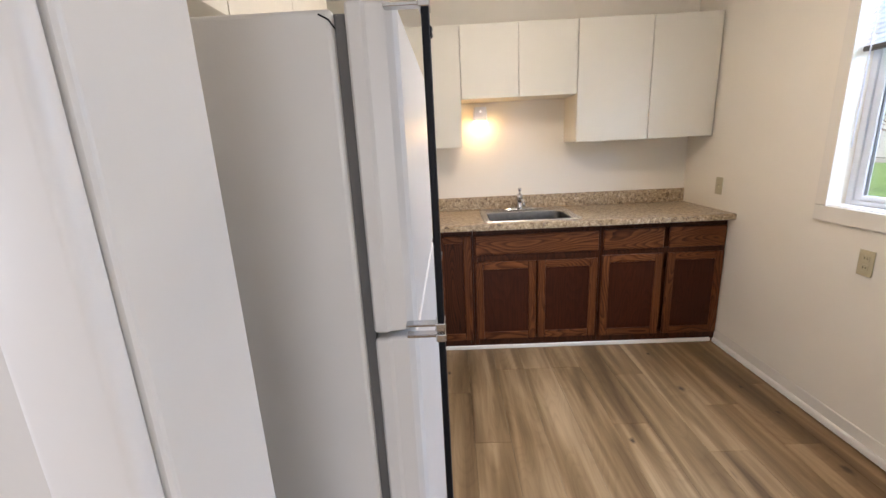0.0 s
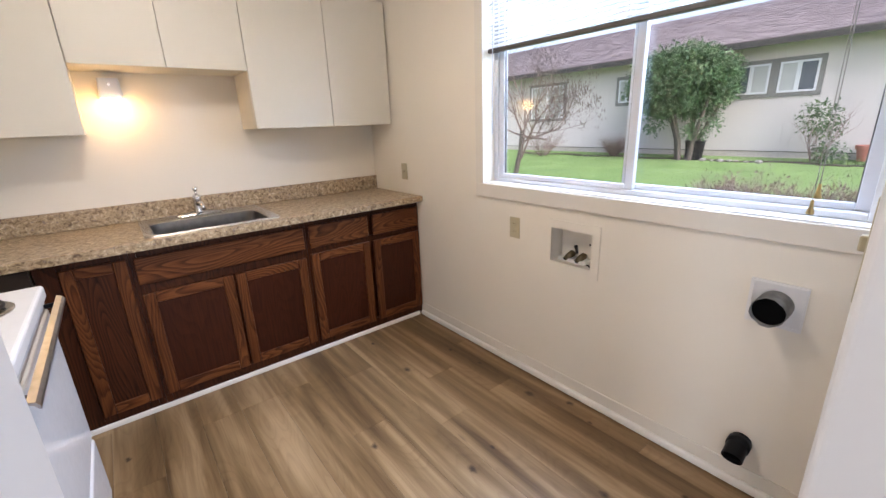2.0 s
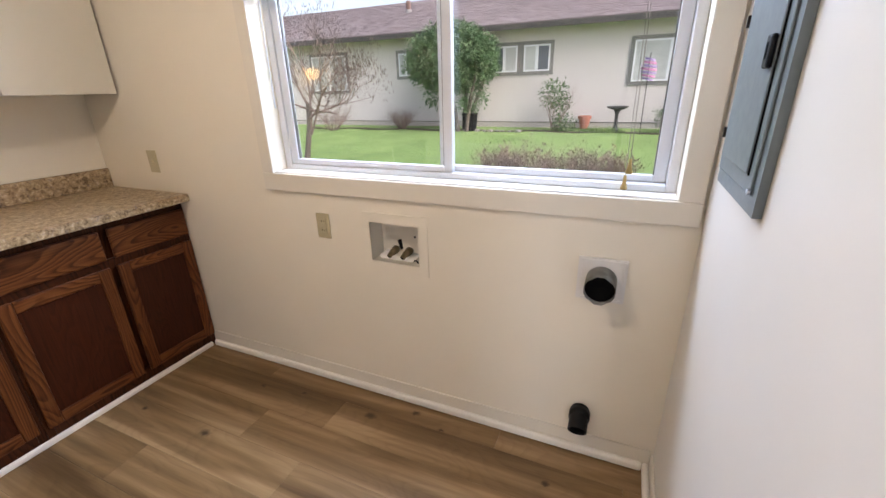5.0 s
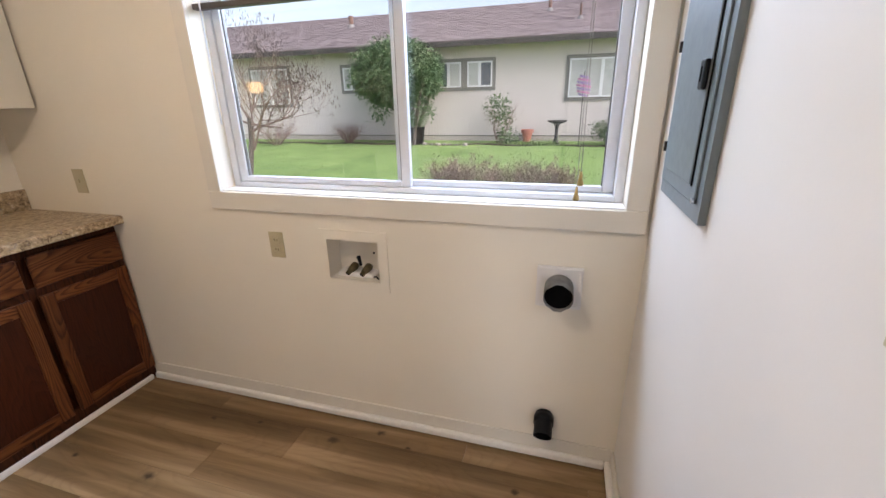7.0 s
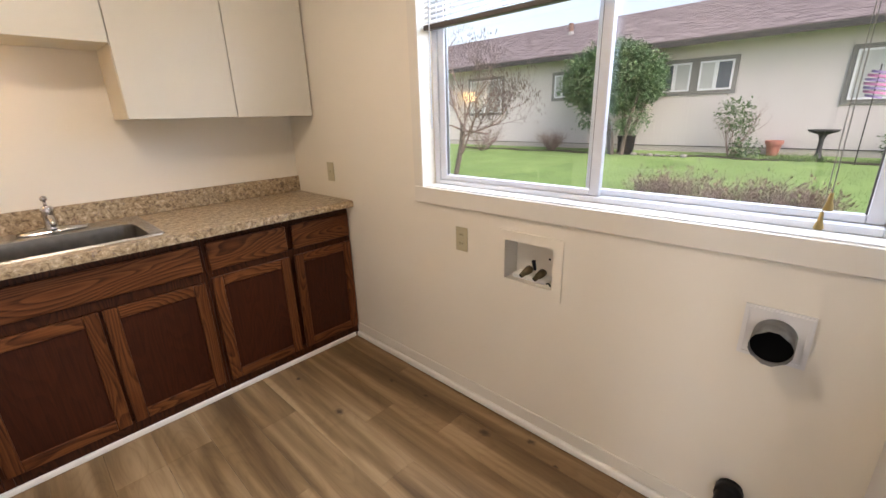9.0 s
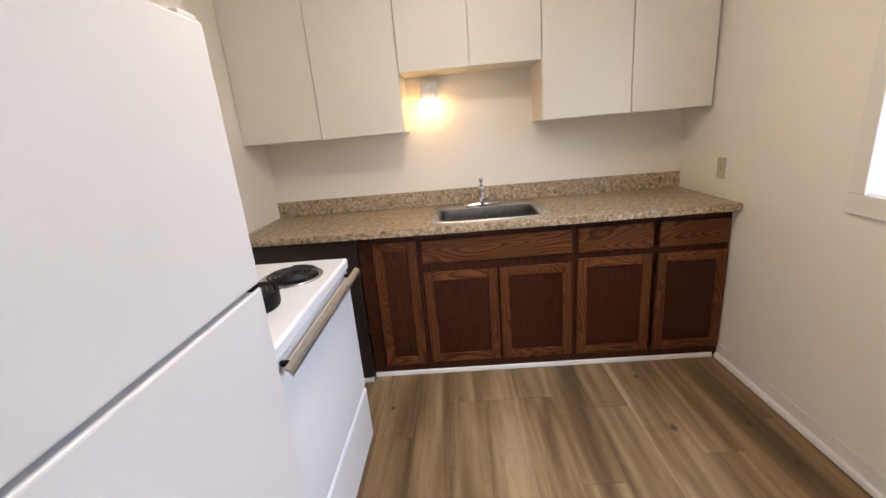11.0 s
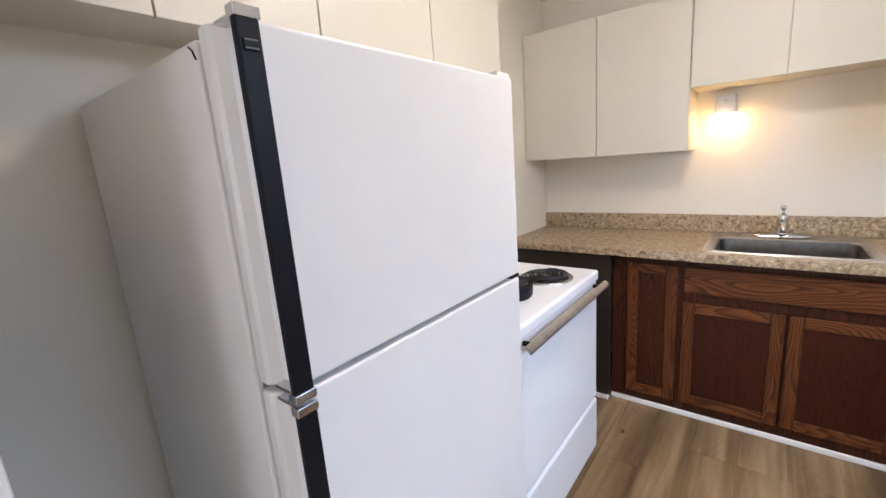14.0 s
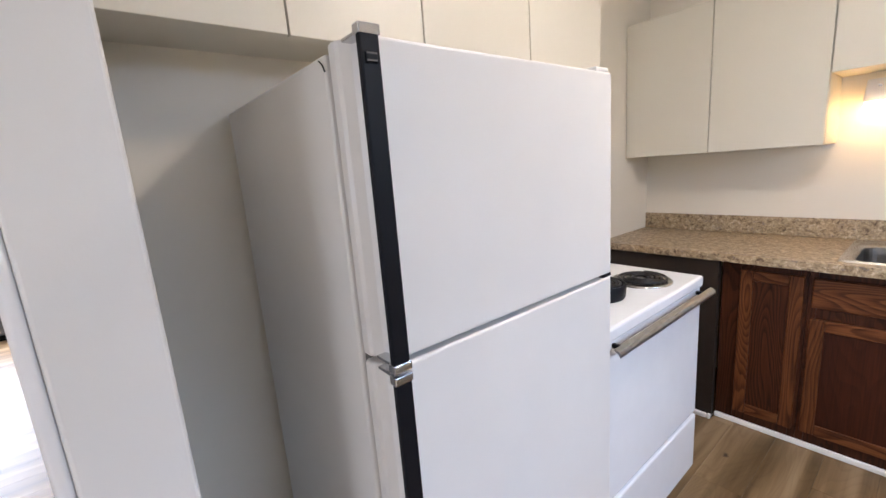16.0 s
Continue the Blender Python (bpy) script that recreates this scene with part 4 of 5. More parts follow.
# black strip painting the shade of the gap beside the door
part("door_gap_shade", box(ex0 + 0.058, ex0 + 0.0615, S + 0.0211, S + 0.0235, ez0 + 0.066, ez1 - 0.066), SHADE_BLACK, ep)
part("latch", box(ex0 + 0.062, ex0 + 0.092, S + 0.0262, S + 0.036, 1.400, 1.455, 0.004), BLACKPL, pd, "dark plastic latch")
# black chip on the latch paints the shade of its slot
part("latch_slot_shade", box(ex0 + 0.072, ex0 + 0.084, S + 0.0362, S + 0.0368, 1.415, 1.442), SHADE_BLACK, pd)
for zz in (1.27, 1.50, 1.73):
    part("hinge", box(ex1 - 0.036, ex1 - 0.028, S + 0.0212, S + 0.031, zz - 0.012, zz + 0.012, 0.001), DARKPANEL, ep)
for zz in (ez0 + 0.022, ez1 - 0.022):
    part("screw", tube([(ex0 + 0.03, S + 0.021, zz + 0.02), (ex0 + 0.03, S + 0.026, zz + 0.02)], 0.006, 10), CHROME, ep)
for k in range(4):
    part("raised_rib", box(ex0 + 0.11 + 0.028 * k, ex0 + 0.122 + 0.028 * k, S + 0.0262, S + 0.0275, 1.60, 1.84, 0.0005), PANELGREY, pd)

# window blind
blind = thing("window_blind", "white slatted mini blind half lowered over the window", "blind")
part("headrail", box(0.012, 0.052, WY0 + 0.006, WY1 - 0.006, WZ1 - 0.032, WZ1 - 0.002, 0.003), VINYL, blind)
BB = 1.737
zz = BB + 0.02
slat_me = None
while zz < WZ1 - 0.036:
    if slat_me is None:
        bm = bmesh.new()
        t = radians(38)
        ya, yb = WY0 + 0.008, WY1 - 0.008
        rows_ = []
        for u in (-0.0125, -0.004, 0.004, 0.0125):
            crown = 0.0018 * (1 - (u / 0.0125) ** 2)
            rows_.append((u * math.cos(t) - crown * math.sin(t), u * math.sin(t) + crown * math.cos(t)))
        for off in (0.0, 0.0007):
            vs = [(bm.verts.new((x, ya, z_ + off)), bm.verts.new((x, yb, z_ + off))) for x, z_ in rows_]
            for (a, b), (c_, d_) in zip(vs, vs[1:]):
                bm.faces.new((a, b, d_, c_))
        s_ob = part("slat", bm, BLIND, blind)
        s_ob.location = (0.032, 0, zz)
        slat_me = s_ob.data
    else:
        s_ob = new("slat", slat_me)
        s_ob.parent = blind
        s_ob.location = (0.032, 0, zz)
    zz += 0.0195
part("bottom_rail", box(0.016, 0.048, WY0 + 0.008, WY1 - 0.008, BB - 0.012, BB + 0.008, 0.003), BROWNRAIL, blind, "brown bottom rail")
for yy in (-1.42, -2.02, -2.62):
    part("ladder_cord", tube([(0.018, yy, BB), (0.018, yy, WZ1 - 0.03)], 0.0009, 5), CORD, blind)
cords = thing("blind_cord", "thin pull cords with small brass tassels hanging before the window", "cord")
part("cord", tube([(0.014, -2.675, WZ1 - 0.03), (0.012, -2.676, 1.6), (0.012, -2.680, 1.16)], 0.0015, 6), CORD, cords)
part("cord", tube([(0.020, -2.667, WZ1 - 0.03), (0.016, -2.669, 1.6), (0.014, -2.671, 1.115)], 0.0013, 6), CORD, cords)
for yy, zz in ((-2.680, 1.135), (-2.671, 1.085)):
    part("tassel", lathe([(0.0, 0.034), (0.004, 0.033), (0.006, 0.012), (0.011, -0.008), (0.009, -0.012), (0.0, -0.012)], (0.013, yy, zz), 12), TASSEL, cords, smooth=True)
part("wand", tube([(0.012, -1.30, WZ1 - 0.03), (0.010, -1.302, 1.75), (0.008, -1.302, 1.32)], 0.003, 6), VINYL, blind, "thin clear tilt wand")

# ---- the next room ----
heater = thing("baseboard_heater", "low dark grey baseboard heater under a bright window", "heater")
part("housing", box(-7.495, -7.42, -5.6, -3.5, 0.06, 0.40, 0.012, 2), HEATER, heater)
# solid black box painting the shadow beneath the housing
part("shadow_slot", box(-7.49, -7.43, -5.58, -3.52, 0.0, 0.0595), SHADE_BLACK, heater)

# ---- outdoors ----


def ground_z(x):
    return -0.35 + min(max(x, 0.0), 12.0) * 0.047


bm = bmesh.new()
xs_ = [0.16, 3, 6, 9, 12, 20, 60, 400, 2500]
rows_ = [[bm.verts.new((x, y, ground_z(x))) for y in (-2500, -60, -12, 0, 12, 60, 2500)] for x in xs_]
for a, b in zip(rows_, rows_[1:]):
    for k in range(6):
        bm.faces.new((a[k], b[k], b[k + 1], a[k + 1]))
ground = structure("ground", bm, LAWN, "bright green mown lawn rising to the neighbouring house", "lawn")

rng = random.Random(7)
vs, fs = [], []
for _ in range(26000):
    x = 4.5 + 7.2 * rng.random() ** 1.2
    y = -5.5 + rng.random() * (9 + x)
    z0 = ground_z(x)
    h = 0.02 + 0.025 * rng.random()
    a = rng.random() * 6.28
    w = 0.004
    dx, dy = math.cos(a) * w, math.sin(a) * w
    k = len(vs)
    vs += [(x - dx, y - dy, z0), (x + dx, y + dy, z0), (x + rng.uniform(-0.02, 0.02), y + rng.uniform(-0.02, 0.02), z0 + h)]
    fs.append((k, k + 1, k + 2))
me = bpy.data.meshes.new("grass")
me.from_pydata(vs, [], fs)
me.materials.append(GRASS)
tagged(new("grass", me), "short green lawn grass", "grass", "", "stuff")

HX, GZ, EZ = 12.0, ground_z(12), 3.02
house = thing("house", "long single-storey house with pale vertical siding and a brown shingle roof", "house", at=(0, 0, 0))
HY0, HY1 = -12.0, 16.0
part("wall", box(HX + 0.012, HX + 8, HY0, HY1, GZ - 0.2, EZ + 0.15), SIDING, house)
part("foundation", box(HX - 0.012, HX + 0.011, HY0, HY1, GZ - 0.1, GZ + 0.16), FOUND, house)
part("foundation_strip", box(HX - 0.022, HX - 0.0125, HY0, HY1, GZ + 0.145, GZ + 0.165), GUTTER, house)
part("fascia", box(HX - 0.52, HX - 0.49, HY0 - 0.3, HY1 + 0.3, EZ - 0.10, EZ + 0.06), GUTTER, house, "dark gutter along the eave")
part("soffit", box(HX - 0.489, HX, HY0 - 0.3, HY1 + 0.3, EZ - 0.02, EZ), GREYTRIM, house)
RX, RZ = 16.6, 4.86
bm = bmesh.new()
vv = [bm.verts.new(p) for p in ((HX - 0.5, HY0 - 0.3, EZ + 0.03), (RX, HY0 - 0.3, RZ), (RX, HY1 + 0.3, RZ), (HX - 0.5, HY1 + 0.3, EZ + 0.03), (HX + 9, HY1 + 0.3, EZ), (HX + 9, HY0 - 0.3, EZ))]
bm.faces.new(vv[:4])
bm.faces.new((vv[1], vv[5], vv[4], vv[2]))
roof = part("roof", bm, SHINGLE, house, "brown asphalt shingle roof")
vs, fs = [], []
sl = Vector((RX - HX + 0.5, 0, RZ - EZ - 0.03))
L = sl.length
sl.normalize()
nr = Vector((-sl.z, 0, sl.x))
course = 0.145
k = 0
while k * course < L - 0.02:
    base = Vector((HX - 0.52, 0, EZ + 0.03)) + sl * (k * course)
    y = HY0 - 0.3 - rng.random() * 0.3
    while y < HY1 + 0.3:
        w = rng.uniform(0.16, 0.34)
        th = rng.uniform(0.008, 0.020)
        a = base + nr * th
        b = base + sl * (course + 0.03) + nr * 0.003
        i0 = len(vs)
        vs += [(base.x, y, base.z), (base.x, y + w - 0.008, base.z), (a.x, y, a.z), (a.x, y + w - 0.008, a.z), (b.x, y, b.z), (b.x, y + w - 0.008, b.z)]
        fs += [(i0, i0 + 1, i0 + 3, i0 + 2), (i0 + 2, i0 + 3, i0 + 5, i0 + 4)]
        y += w
    k += 1
me = bpy.data.meshes.new("shingles")
me.from_pydata(vs, [], fs)
me.materials.append(SHINGLE)
sh_ = new("shingles", me)
sh_.parent = roof
sh_["kind"] = "stuff"


def roof_vent(y, up, h, r):
    p = Vector((HX - 0.5, 0, EZ + 0.03)) + sl * up
    v = part("roof_vent", tube([(p.x, y, p.z - 0.05), (p.x, y, p.z + h)], r, 10), ROOFVENT, roof, "small brown vent pipe")
    part("flashing", lathe([(r + 0.10, -0.04), (r + 0.02, 0.07), (r, 0.09)], (p.x, y, p.z), 12), GREYTRIM, v)


roof_vent(-1.75, 3.6, 0.42, 0.06)
roof_vent(-2.75, 2.0, 0.40, 0.035)
roof_vent(5.6, 3.3, 0.38, 0.09)


def house_window(y0, y1, z0, z1, panes):
    w = part("window", box(HX - 0.03, HX + 0.012, y0, y1, z0, z1, 0.004), GREYTRIM, house, "white framed sliding window with grey trim")
    t = 0.10
    a, b = y0 + t, y1 - t
    n_ = len(panes)
    for k_, mat in enumerate(panes):
        p0, p1 = a + (b - a) * k_ / n_, a + (b - a) * (k_ + 1) / n_
        q = bmesh.new()
        for yy0, yy1, zz0, zz1 in ((p0, p0 + 0.045, z0 + t, z1 - t), (p1 - 0.045, p1, z0 + t, z1 - t), (p0 + 0.045, p1 - 0.045, z0 + t, z0 + t + 0.045), (p0 + 0.045, p1 - 0.045, z1 - t - 0.045, z1 - t)):
            add_box(q, HX - 0.05, HX - 0.031, yy0, yy1, zz0, zz1)
        part("frame", q, VINYL, w)
        part("pane", box(HX - 0.038, HX - 0.0305, p0 + 0.045, p1 - 0.045, z0 + t + 0.045, z1 - t - 0.045), mat, w)


house_window(4.05, 4.80, 1.72, 2.62, (DARKPANE, CURTAIN))
house_window(0.55, 1.55, 1.72, 2.64, (CURTAIN, DARKPANE))
house_window(-0.42, 0.55, 1.72, 2.64, (DARKPANE, CURTAIN))
house_window(-4.45, -2.46, 1.36, 2.60, (CURTAIN, CURTAIN))
house_window(6.75, 8.45, 1.32, 2.68, (CURTAIN, CURTAIN))
part("vent_cover", box(HX - 0.06, HX - 0.001, -3.95, -3.75, 1.08, 1.20, 0.01), VINYL, house, "small white vent cover")


def scatter_leaves(name, material, centre, radii, count, size, parent, seed, clump=0.0, label=""):
    """A crown of many small folded leaves in clumps, with gaps."""
    g = random.Random(seed)
    vs, fs = [], []
    clumps = []
    for _ in range(max(1, count // 14)):
        while True:
            p = Vector((g.uniform(-1, 1), g.uniform(-1, 1), g.uniform(-1, 1)))
            if 0.35 < p.length < 1.0 + clump * g.uniform(-1, 1):
                break
        clumps.append(Vector((p.x * radii[0], p.y * radii[1], p.z * radii[2])))
    for c_ in clumps:
        for _ in range(14):
            o = Vector(centre) + c_ + Vector((g.gauss(0, 1), g.gauss(0, 1), g.gauss(0, 1))) * size * 0.9
            d = (c_.normalized() * 0.7 + Vector((g.uniform(-1, 1), g.uniform(-1, 1), g.uniform(-1, 0.6)))).normalized()
            s_ = d.cross(Vector((g.uniform(-1, 1), g.uniform(-1, 1), 1))).normalized()
            up_ = s_.cross(d)
            ln, wd = size * g.uniform(0.8, 1.4), size * g.uniform(0.22, 0.34)
            i0 = len(vs)
            for q in (o, o + d * ln * 0.5 + s_ * wd, o + d * ln - up_ * ln * 0.15, o + d * ln * 0.5 - s_ * wd, o + d * ln * 0.5 - up_ * wd * 0.5):
                vs.append(tuple(q))
            fs += [(i0, i0 + 1, i0 + 4), (i0 + 1, i0 + 2, i0 + 4), (i0 + 2, i0 + 3, i0 + 4), (i0 + 3, i0, i0 + 4)]
    me_ = bpy.data.meshes.new(name)
    me_.from_pydata(vs, [], fs)
    me_.materials.append(material)
    ob = new(name, me_)
    ob.parent = parent
    if label:
        ob["label"] = label
    return ob


def grow(bm, p, d, length, r, depth, g, tips, spread=0.6, sides=6, lift=0.15):
    """Branches that fork and thin out; tips collects the ends."""
    steps = 4
    pts, rads = [p.copy()], [r]
    for k_ in range(steps):
        d = (d + Vector((g.uniform(-1, 1), g.uniform(-1, 1), g.uniform(-0.6, 1) * 0.8 + lift)) * 0.16).normalized()
        p = p + d * length / steps
        pts.append(p.copy())
        rads.append(r * (1 - 0.42 * (k_ + 1) / steps))
    add_tube(bm, pts, rads, max(3, sides), False)
    tips.append((p.copy(), d.copy()))
    if depth <= 0:
        return
    for k_ in range(g.choice((2, 3, 4))):
        side = Vector((g.uniform(-1, 1), g.uniform(-1, 1), g.uniform(-0.5, 0.9))).normalized()
        q = pts[g.choice((2, 3, 4))]
        grow(bm, q.copy(), (d * (1 - spread) + side * spread).normalized(), length * g.uniform(0.55, 0.85), rads[-1] * 0.82, depth - 1, g, tips, spread, sides - 1, lift)


# bare tree near the window
tree = thing("bare_tree", "leafless ornamental tree with a grey trunk and fine twigs", "tree")
g_ = random.Random(21)
TX, TY = 5.2, 3.25
trunk = bmesh.new()
base = Vector((TX, TY, ground_z(TX) - 0.05))
add_tube(trunk, [base, base + Vector((0.02, -0.10, 0.45)), base + Vector((0.03, -0.22, 0.95)), base + Vector((0.02, -0.26, 1.35))], [0.062, 0.055, 0.05, 0.042], 9, False)
part("trunk", trunk, BARK, tree, smooth=True)
tips = []
twigs = bmesh.new()
fork = base + Vector((0.02, -0.25, 1.2))
for dd, ln in (((0.1, -0.15, 1.0), 1.1), ((0.1, 0.6, 0.8), 1.0), ((-0.2, -0.9, 0.45), 1.0), ((0.2, 0.2, 1.0), 1.2), ((0.4, -0.75, 0.2), 0.9), ((-0.3, 0.8, 0.3), 0.8), ((0.1, -0.9, -0.05), 0.75), ((0.0, -0.5, 0.9), 1.0)):
    grow(twigs, fork + Vector((0, 0, g_.uniform(-0.45, 0.3))), Vector(dd).normalized(), ln * 0.86, 0.022, 4, g_, tips, 0.5, 6, 0.16)
part("limbs", twigs, TWIG, tree, "thin bare limbs and twigs")
buds = random.Random(4)
vs, fs = [], []
for p, d in tips:
    for _ in range(3):
        o = p + Vector((buds.gauss(0, 0.03), buds.gauss(0, 0.03), buds.gauss(0, 0.03)))
        i0 = len(vs)
        vs += [tuple(o), tuple(o + Vector((0.012, 0.016, 0.02))), tuple(o + Vector((0, 0.006, 0.055))), tuple(o + Vector((-0.012, -0.016, 0.02)))]
        fs.append((i0, i0 + 1, i0 + 2, i0 + 3))
me = bpy.data.meshes.new("leaves")
me.from_pydata(vs, [], fs)
me.materials.append(DRYLEAF)
lv = new("leaves", me)
lv.parent = tree
lv["label"] = "a few withered brown leaves"

# rhododendron tree before the house
rh = thing("rhododendron", "dense round evergreen rhododendron tree with several trunks", "tree")
g_ = random.Random(3)
RXX, RY = 11.0, 2.24
gz = ground_z(RXX)
for k_ in range(5):
    a = k_ * 1.3
    b0 = Vector((RXX + 0.12 * math.cos(a), RY - 0.2 + 0.22 * math.sin(a), gz - 0.03))
    part("trunk", tube([b0, b0 + Vector((0.05 * math.cos(a), 0.10 * math.sin(a), 0.6)), b0 + Vector((0.2 * math.cos(a), 0.35 * math.sin(a), 1.2)), b0 + Vector((0.4 * math.cos(a), 0.6 * math.sin(a), 1.75))], [0.07, 0.06, 0.05, 0.03], 8), BARK, rh)
scatter_leaves("crown", LEAF, (RXX, RY + 0.15, gz + 2.05), (0.98, 1.36, 0.88), 25000, 0.088, rh, 5, 0.10)
scatter_leaves("crown", LEAF, (RXX - 0.1, RY - 0.55, gz + 0.95), (0.3, 0.45, 0.35), 420, 0.085, rh, 9, 0.3)
scatter_leaves("crown", LEAF, (RXX - 0.1, RY + 0.75, gz + 1.05), (0.3, 0.3, 0.30), 240, 0.085, rh, 10, 0.3)


def twiggy_shrub(name, x, y, h, w, seed, label, count=60):
    s_ = thing(name, label, "shrub")
    g2 = random.Random(seed)
    b_ = bmesh.new()
    tp = []
    for _ in range(count):
        a = g2.uniform(0, 6.28)
        o = Vector((x + 0.08 * math.cos(a), y + 0.08 * math.sin(a), ground_z(x) - 0.02))
        grow(b_, o, Vector((math.cos(a) * w, math.sin(a) * w, 1.0)).normalized(), h * g2.uniform(0.45, 0.65), 0.009, 2, g2, tp, 0.4, 4, 0.2)
    part("stems", b_, TWIG, s_)
    return s_, tp


twiggy_shrub("dry_shrub", 11.3, 4.33, 0.66, 0.95, 31, "leafless reddish-brown rounded shrub")
twiggy_shrub("dry_shrub", 10.6, 6.65, 0.95, 1.1, 33, "leafless reddish-brown rounded shrub", 40)
s_, tp = twiggy_shrub("green_shrub", 11.4, -0.68, 1.15, 0.35, 35, "upright thin shrub with sparse green leaves", 14)
scatter_leaves("leaves", LEAF_C, (11.4, -0.68, GZ + 1.0), (0.25, 0.36, 0.42), 420, 0.09, s_, 12, 0.3)
scatter_leaves("leaves", LEAF_C, (11.3, -0.95, GZ + 0.22), (0.2, 0.28, 0.18), 200, 0.10, s_, 13, 0.3)

box_ = thing("boxwood_hedge", "clipped dark green boxwood bush beside the house", "hedge")
scatter_leaves("leaves", LEAF_B, (11.2, -3.95, GZ + 0.36), (0.35, 0.72, 0.36), 3600, 0.05, box_, 14, 0.05)
scatter_leaves("leaves", LEAF_B, (11.2, -4.5, GZ + 0.36), (0.35, 0.5, 0.34), 1800, 0.05, box_, 15, 0.05)

# low bare hedge on the near lawn
hedge = thing("twig_hedge", "low tangled hedge of bare pinkish-brown twigs", "hedge", kind="stuff")
g_ = random.Random(17)
b_ = bmesh.new()
tp = []
for _ in range(210):
    x, y = 5.6 + g_.uniform(-0.25, 0.25), g_.uniform(-2.75, -0.35)
    a = g_.uniform(0, 6.28)
    grow(b_, Vector((x, y, ground_z(x) - 0.02)), Vector((math.cos(a) * 0.5, math.sin(a) * 0.5, 1)).normalized(), g_.uniform(0.21, 0.34), 0.010, 2, g_, tp, 0.5, 4, 0.1)
part("twigs", b_, TWIG, hedge)
vs, fs = [], []
for p, d in tp:
    if g_.random() < 0.5:
        i0 = len(vs)
        s2 = Vector((g_.uniform(-1, 1), g_.uniform(-1, 1), g_.uniform(-1, 1))).normalized() * 0.016
        vs += [tuple(p), tuple(p + s2), tuple(p + d * 0.045), tuple(p - s2)]
        fs.append((i0, i0 + 1, i0 + 2, i0 + 3))
me = bpy.data.meshes.new("leaves")
me.from_pydata(vs, [], fs)
me.materials.append(DRYLEAF)
lv = new("leaves", me)
lv.parent = hedge

# garden things along the house
pot = thing("flower_pot", "tall terracotta flower pot standing by the house", "pot")
part("pot", lathe([(0.0, 0.0), (0.11, 0.0), (0.155, 0.27), (0.185, 0.27), (0.19, 0.36), (0.16, 0.36), (0.15, 0.30), (0.0, 0.29)], (11.72, -1.47, GZ + 0.0)), TERRA, pot, smooth=False)
bath = thing("bird_bath", "dark pedestal bird bath standing on the lawn edge", "bird bath")
part("pedestal", lathe([(0.0, 0.0), (0.14, 0.0), (0.10, 0.06), (0.05, 0.15), (0.045, 0.45), (0.09, 0.56)], (11.4, -2.33, GZ - 0.03)), IRON, bath, smooth=True)
part("basin", lathe([(0.08, 0.55), (0.26, 0.62), (0.29, 0.66), (0.25, 0.64), (0.0, 0.60)], (11.4, -2.33, GZ - 0.03)), IRON, bath, smooth=True)
spin = thing("wind_spinner", "pink and purple foil wind spinner on a thin black stake", "garden ornament")
part("stake", tube([(10.8, -2.95, GZ - 0.1), (10.8, -2.95, 2.1)], 0.012, 6), IRON, spin)
for k_ in range(7):
    zc = 1.48 + 0.075 * k_
    rr = 0.19 * math.sqrt(max(0.05, 1 - ((zc - 1.70) / 0.30) ** 2))
    b_ = bmesh.new()
    pts = [(10.8 + rr * math.cos(a / 12 * 2 * math.pi), -2.95 + rr * math.sin(a / 12 * 2 * math.pi), zc + 0.03 * math.sin(a / 12 * 2 * math.pi)) for a in range(13)]
    for p0, p1 in zip(pts, pts[1:]):
        b_.faces.new([b_.verts.new(q) for q in (p0, p1, (p1[0], p1[1], p1[2] + 0.045), (p0[0], p0[1], p0[2] + 0.045))])
    part("ribbon", b_, PINK if k_ % 2 else BLUEFOIL, spin)
bin_ = thing("garden_bin", "black plastic garden bin beneath the rhododendron", "bin")
part("tub", lathe([(0.0, 0.0), (0.20, 0.0), (0.24, 0.48), (0.26, 0.48), (0.26, 0.52), (0.0, 0.52)], (11.1, 1.85, GZ - 0.05)), BLACKPL, bin_)
orn = thing("garden_stone", "rounded white garden ornament by the boxwood", "ornament")
part("stone", lathe([(0.0, 0.0), (0.09, 0.02), (0.12, 0.10), (0.09, 0.18), (0.0, 0.20)], (10.75, -3.95, GZ + 0.05), 14), VINYL, orn, smooth=True)
tagged(orn, "rounded white garden ornament by the boxwood", "ornament")
part("base", lathe([(0.0, -0.15), (0.07, -0.15), (0.05, 0.02), (0.0, 0.02)], (10.75, -3.95, GZ + 0.05), 10), STONE, orn)
g_ = random.Random(8)
for k_ in range(9):
    yy = 0.3 + k_ * 0.21 + g_.uniform(-0.06, 0.06)
    st = thing("edging_stone", "pale rough garden edging stone on the bed", "stone", "edging stones by the house")
    rr = g_.uniform(0.05, 0.09)
    part("stone", lathe([(0.0, -0.02), (rr * 0.9, 0.0), (rr, rr * 0.4), (rr * 0.7, rr * 0.8), (0.0, rr * 0.9)], (10.95 + g_.uniform(-0.1, 0.1), yy, GZ - 0.05), 7), STONE, st)
b_ = bmesh.new()
for k_ in range(44):
    y0 = -5.0 + k_ * 0.3
    wv_ = 10.98 + 0.12 * math.sin(k_ * 0.9)
    add_box(b_, wv_, 11.99, y0, y0 + 0.3, ground_z(wv_) - 0.03, ground_z(wv_) + 0.016)
structure("flower_bed", b_, SOIL, "dark soil bed along the house wall", "flower bed")
ft = thing("grass_tuft", "clump of long green strap leaves by the bird bath", "plant")
g_ = random.Random(6)
vs, fs = [], []
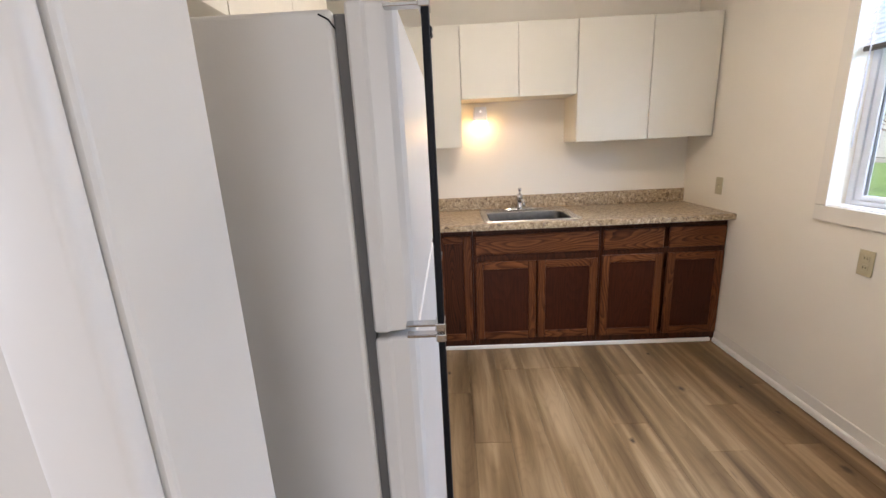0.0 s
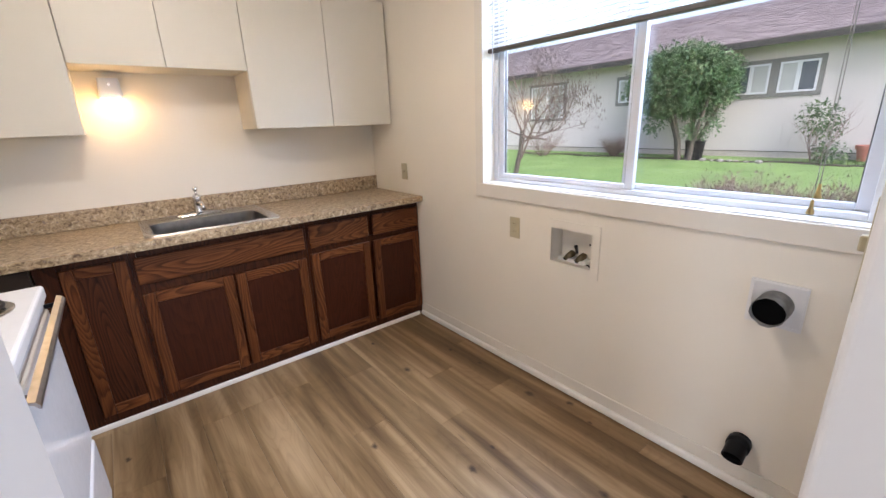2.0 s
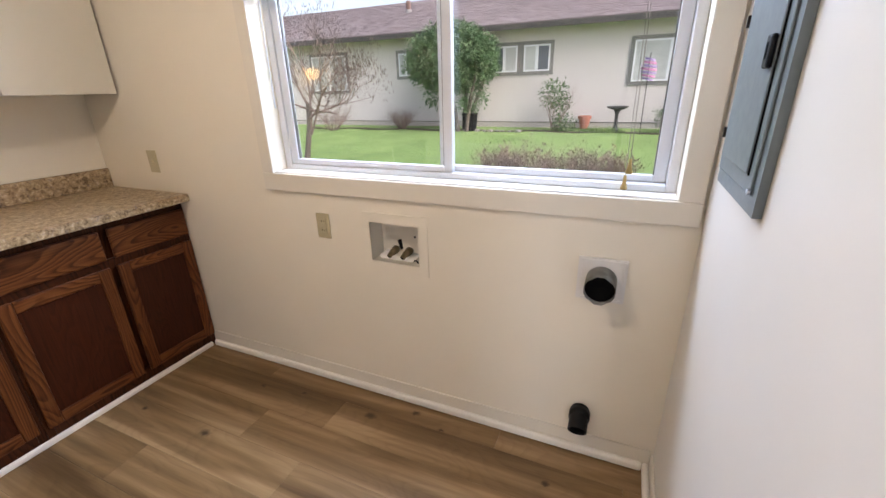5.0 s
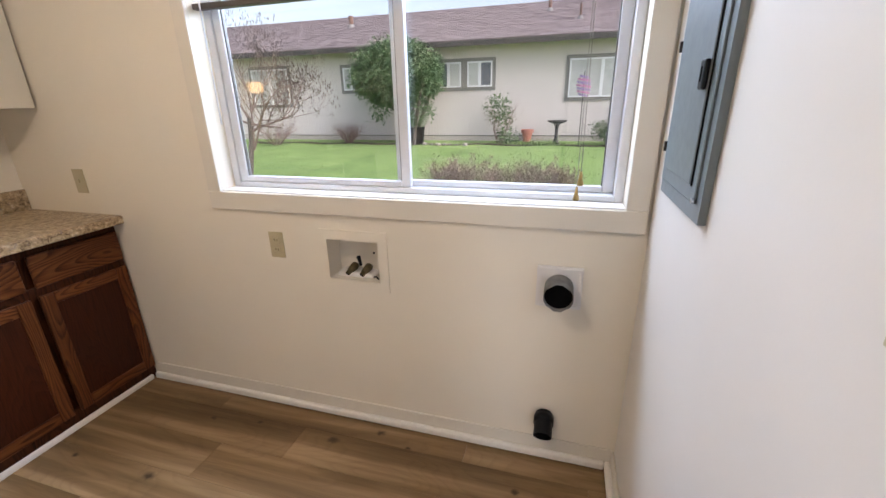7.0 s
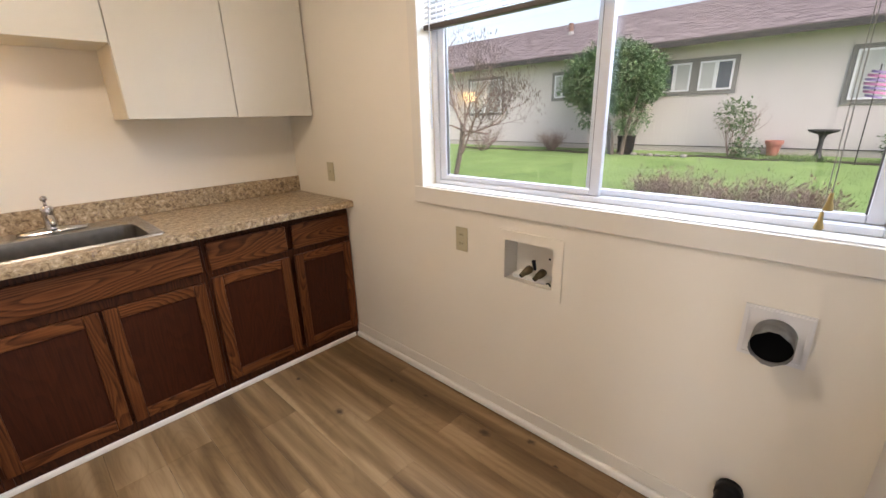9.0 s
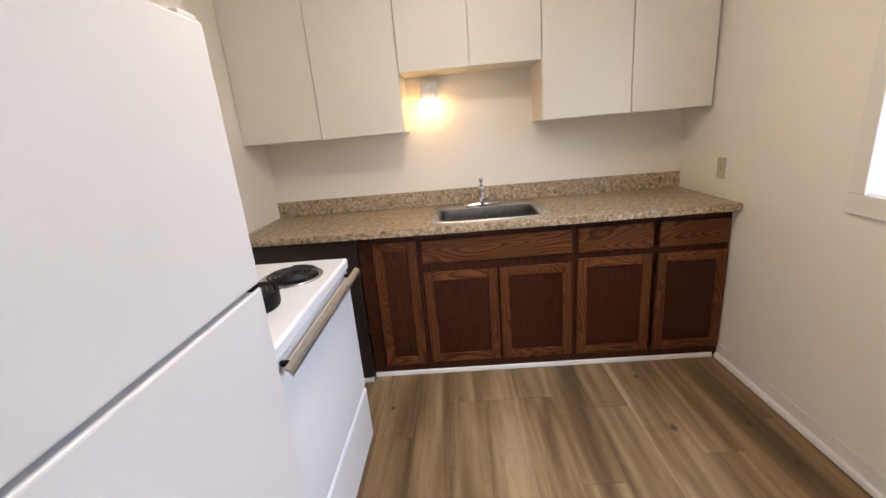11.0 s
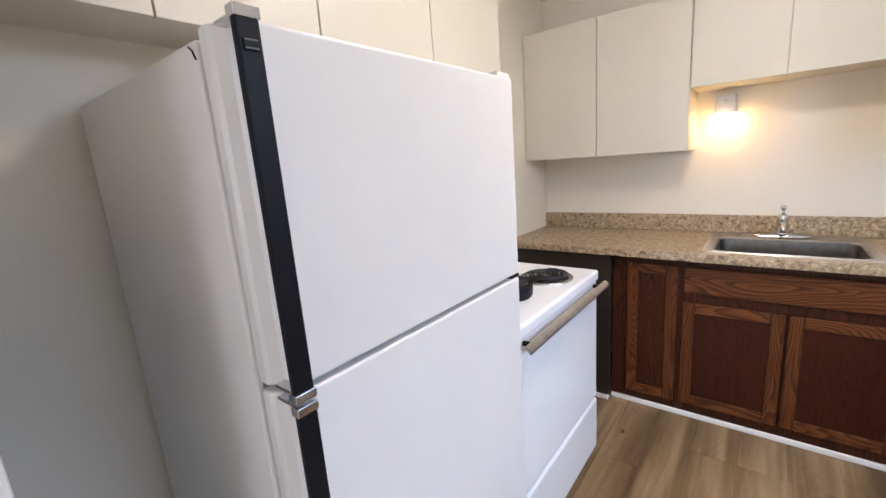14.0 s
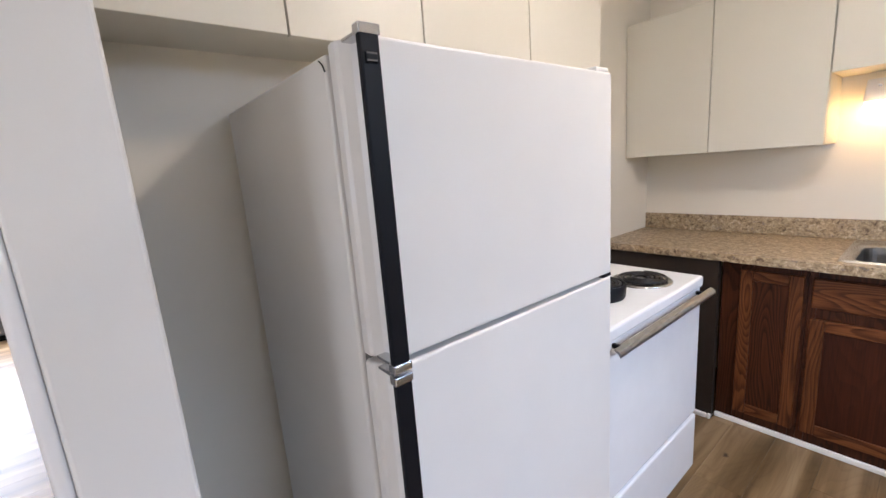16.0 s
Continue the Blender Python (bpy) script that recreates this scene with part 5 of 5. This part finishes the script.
for _ in range(260):
    x, y = 11.1 + g_.uniform(-0.15, 0.15), -1.95 + g_.gauss(0, 0.3)
    a, h = g_.uniform(0, 6.28), g_.uniform(0.10, 0.24)
    i0 = len(vs)
    dx, dy = math.cos(a), math.sin(a)
    vs += [(x - dy * 0.008, y + dx * 0.008, GZ - 0.06), (x + dy * 0.008, y - dx * 0.008, GZ - 0.06), (x + dx * h * 0.5, y + dy * h * 0.5, GZ + h - 0.05)]
    fs.append((i0, i0 + 1, i0 + 2))
me = bpy.data.meshes.new("leaves")
me.from_pydata(vs, [], fs)
me.materials.append(GRASS)
lv = new("leaves", me)
lv.parent = ft

# far bare trees behind the roof
for yy, xx, hh, sd in ((-1.5, 24, 5.6, 41), (8.5, 26, 6.2, 42), (3.5, 30, 5.2, 43)):
    t_ = thing("bare_tree", "tall leafless tree standing behind the house", "tree", "far bare trees")
    g2 = random.Random(sd)
    b_ = bmesh.new()
    o = Vector((xx, yy, GZ))
    add_tube(b_, [o, o + Vector((0, 0, hh * 0.45))], [0.2, 0.14], 7, False)
    part("trunk", b_, BARK, t_)
    b_ = bmesh.new()
    tp = []
    for k_ in range(6):
        a = k_ * 1.05
        grow(b_, o + Vector((0, 0, hh * 0.42)), Vector((math.cos(a) * 0.6, math.sin(a) * 0.6, 1)).normalized(), hh * 0.28, 0.07, 3, g2, tp, 0.45, 5, 0.2)
    part("limbs", b_, TWIG, t_)

# siding boards of the house
BW = 0.203
bm = box(HX - 0.004, HX + 0.0115, 0.0016, BW - 0.0016, GZ + 0.16, EZ - 0.02)
board = part("siding_board", bm, SIDING, house)
board.location = (0, HY0, 0)
for k_ in range(1, int((HY1 - HY0) / BW)):
    o_ = new("siding_board", board.data)
    o_.parent = house
    o_.location = (0, HY0 + k_ * BW, 0)

# floor planks
PW, PL = 0.178, 1.22
g_ = random.Random(12)
plank_mesh = {}


def plank(x0, y0, y1):
    key = round(y1 - y0, 3)
    if key not in plank_mesh:
        bm_ = box(0.0004, PW - 0.0004, 0.0004, key - 0.0004, -0.0058, 0.0, 0.0007, 1)
        ob = part("plank", bm_, PLANK, floor)
        plank_mesh[key] = ob.data
    else:
        ob = new("plank", plank_mesh[key])
        ob.parent = floor
    ob.location = (x0, y0, 0)


known = {-1: -0.955, -2: -1.410, -6: -1.518, 0: -0.40, 1: -1.28}
col = -14
while True:
    x0 = -0.845 + (col + 1) * PW
    if x0 > -0.01:
        break
    stop = -7.0
    joint = known.get(col, -round(g_.uniform(0.3, PL) / 0.122) * 0.122)
    top = 0.0
    if x0 < W + 0.001 - 0.02:
        top = S - 0.112
        joint = top + joint
    y = top
    nxt = joint
    while y > stop + 0.01:
        nxt = max(nxt, stop)
        plank(x0, nxt, y)
        y = nxt
        nxt = round(y - PL, 3)
    col += 1
bm = bmesh.new()
x = -0.845 - 13 * PW - 27 * PW
while x < -0.845 - 13 * PW - 0.01:
    y = S - 0.115 + g_.uniform(-1.2, 0)
    y1 = S - 0.115
    while y1 > -7.0:
        y0 = max(y, -7.0)
        add_box(bm, x + 0.0005, x + PW - 0.0005, y0 + 0.0005, y1 - 0.0005, -0.0058, 0.0)
        y1 = y0
        y = y0 - PL
    x += PW
far_planks = part("far_planks", bm, PLANK, floor)
far_planks["kind"] = "stuff"
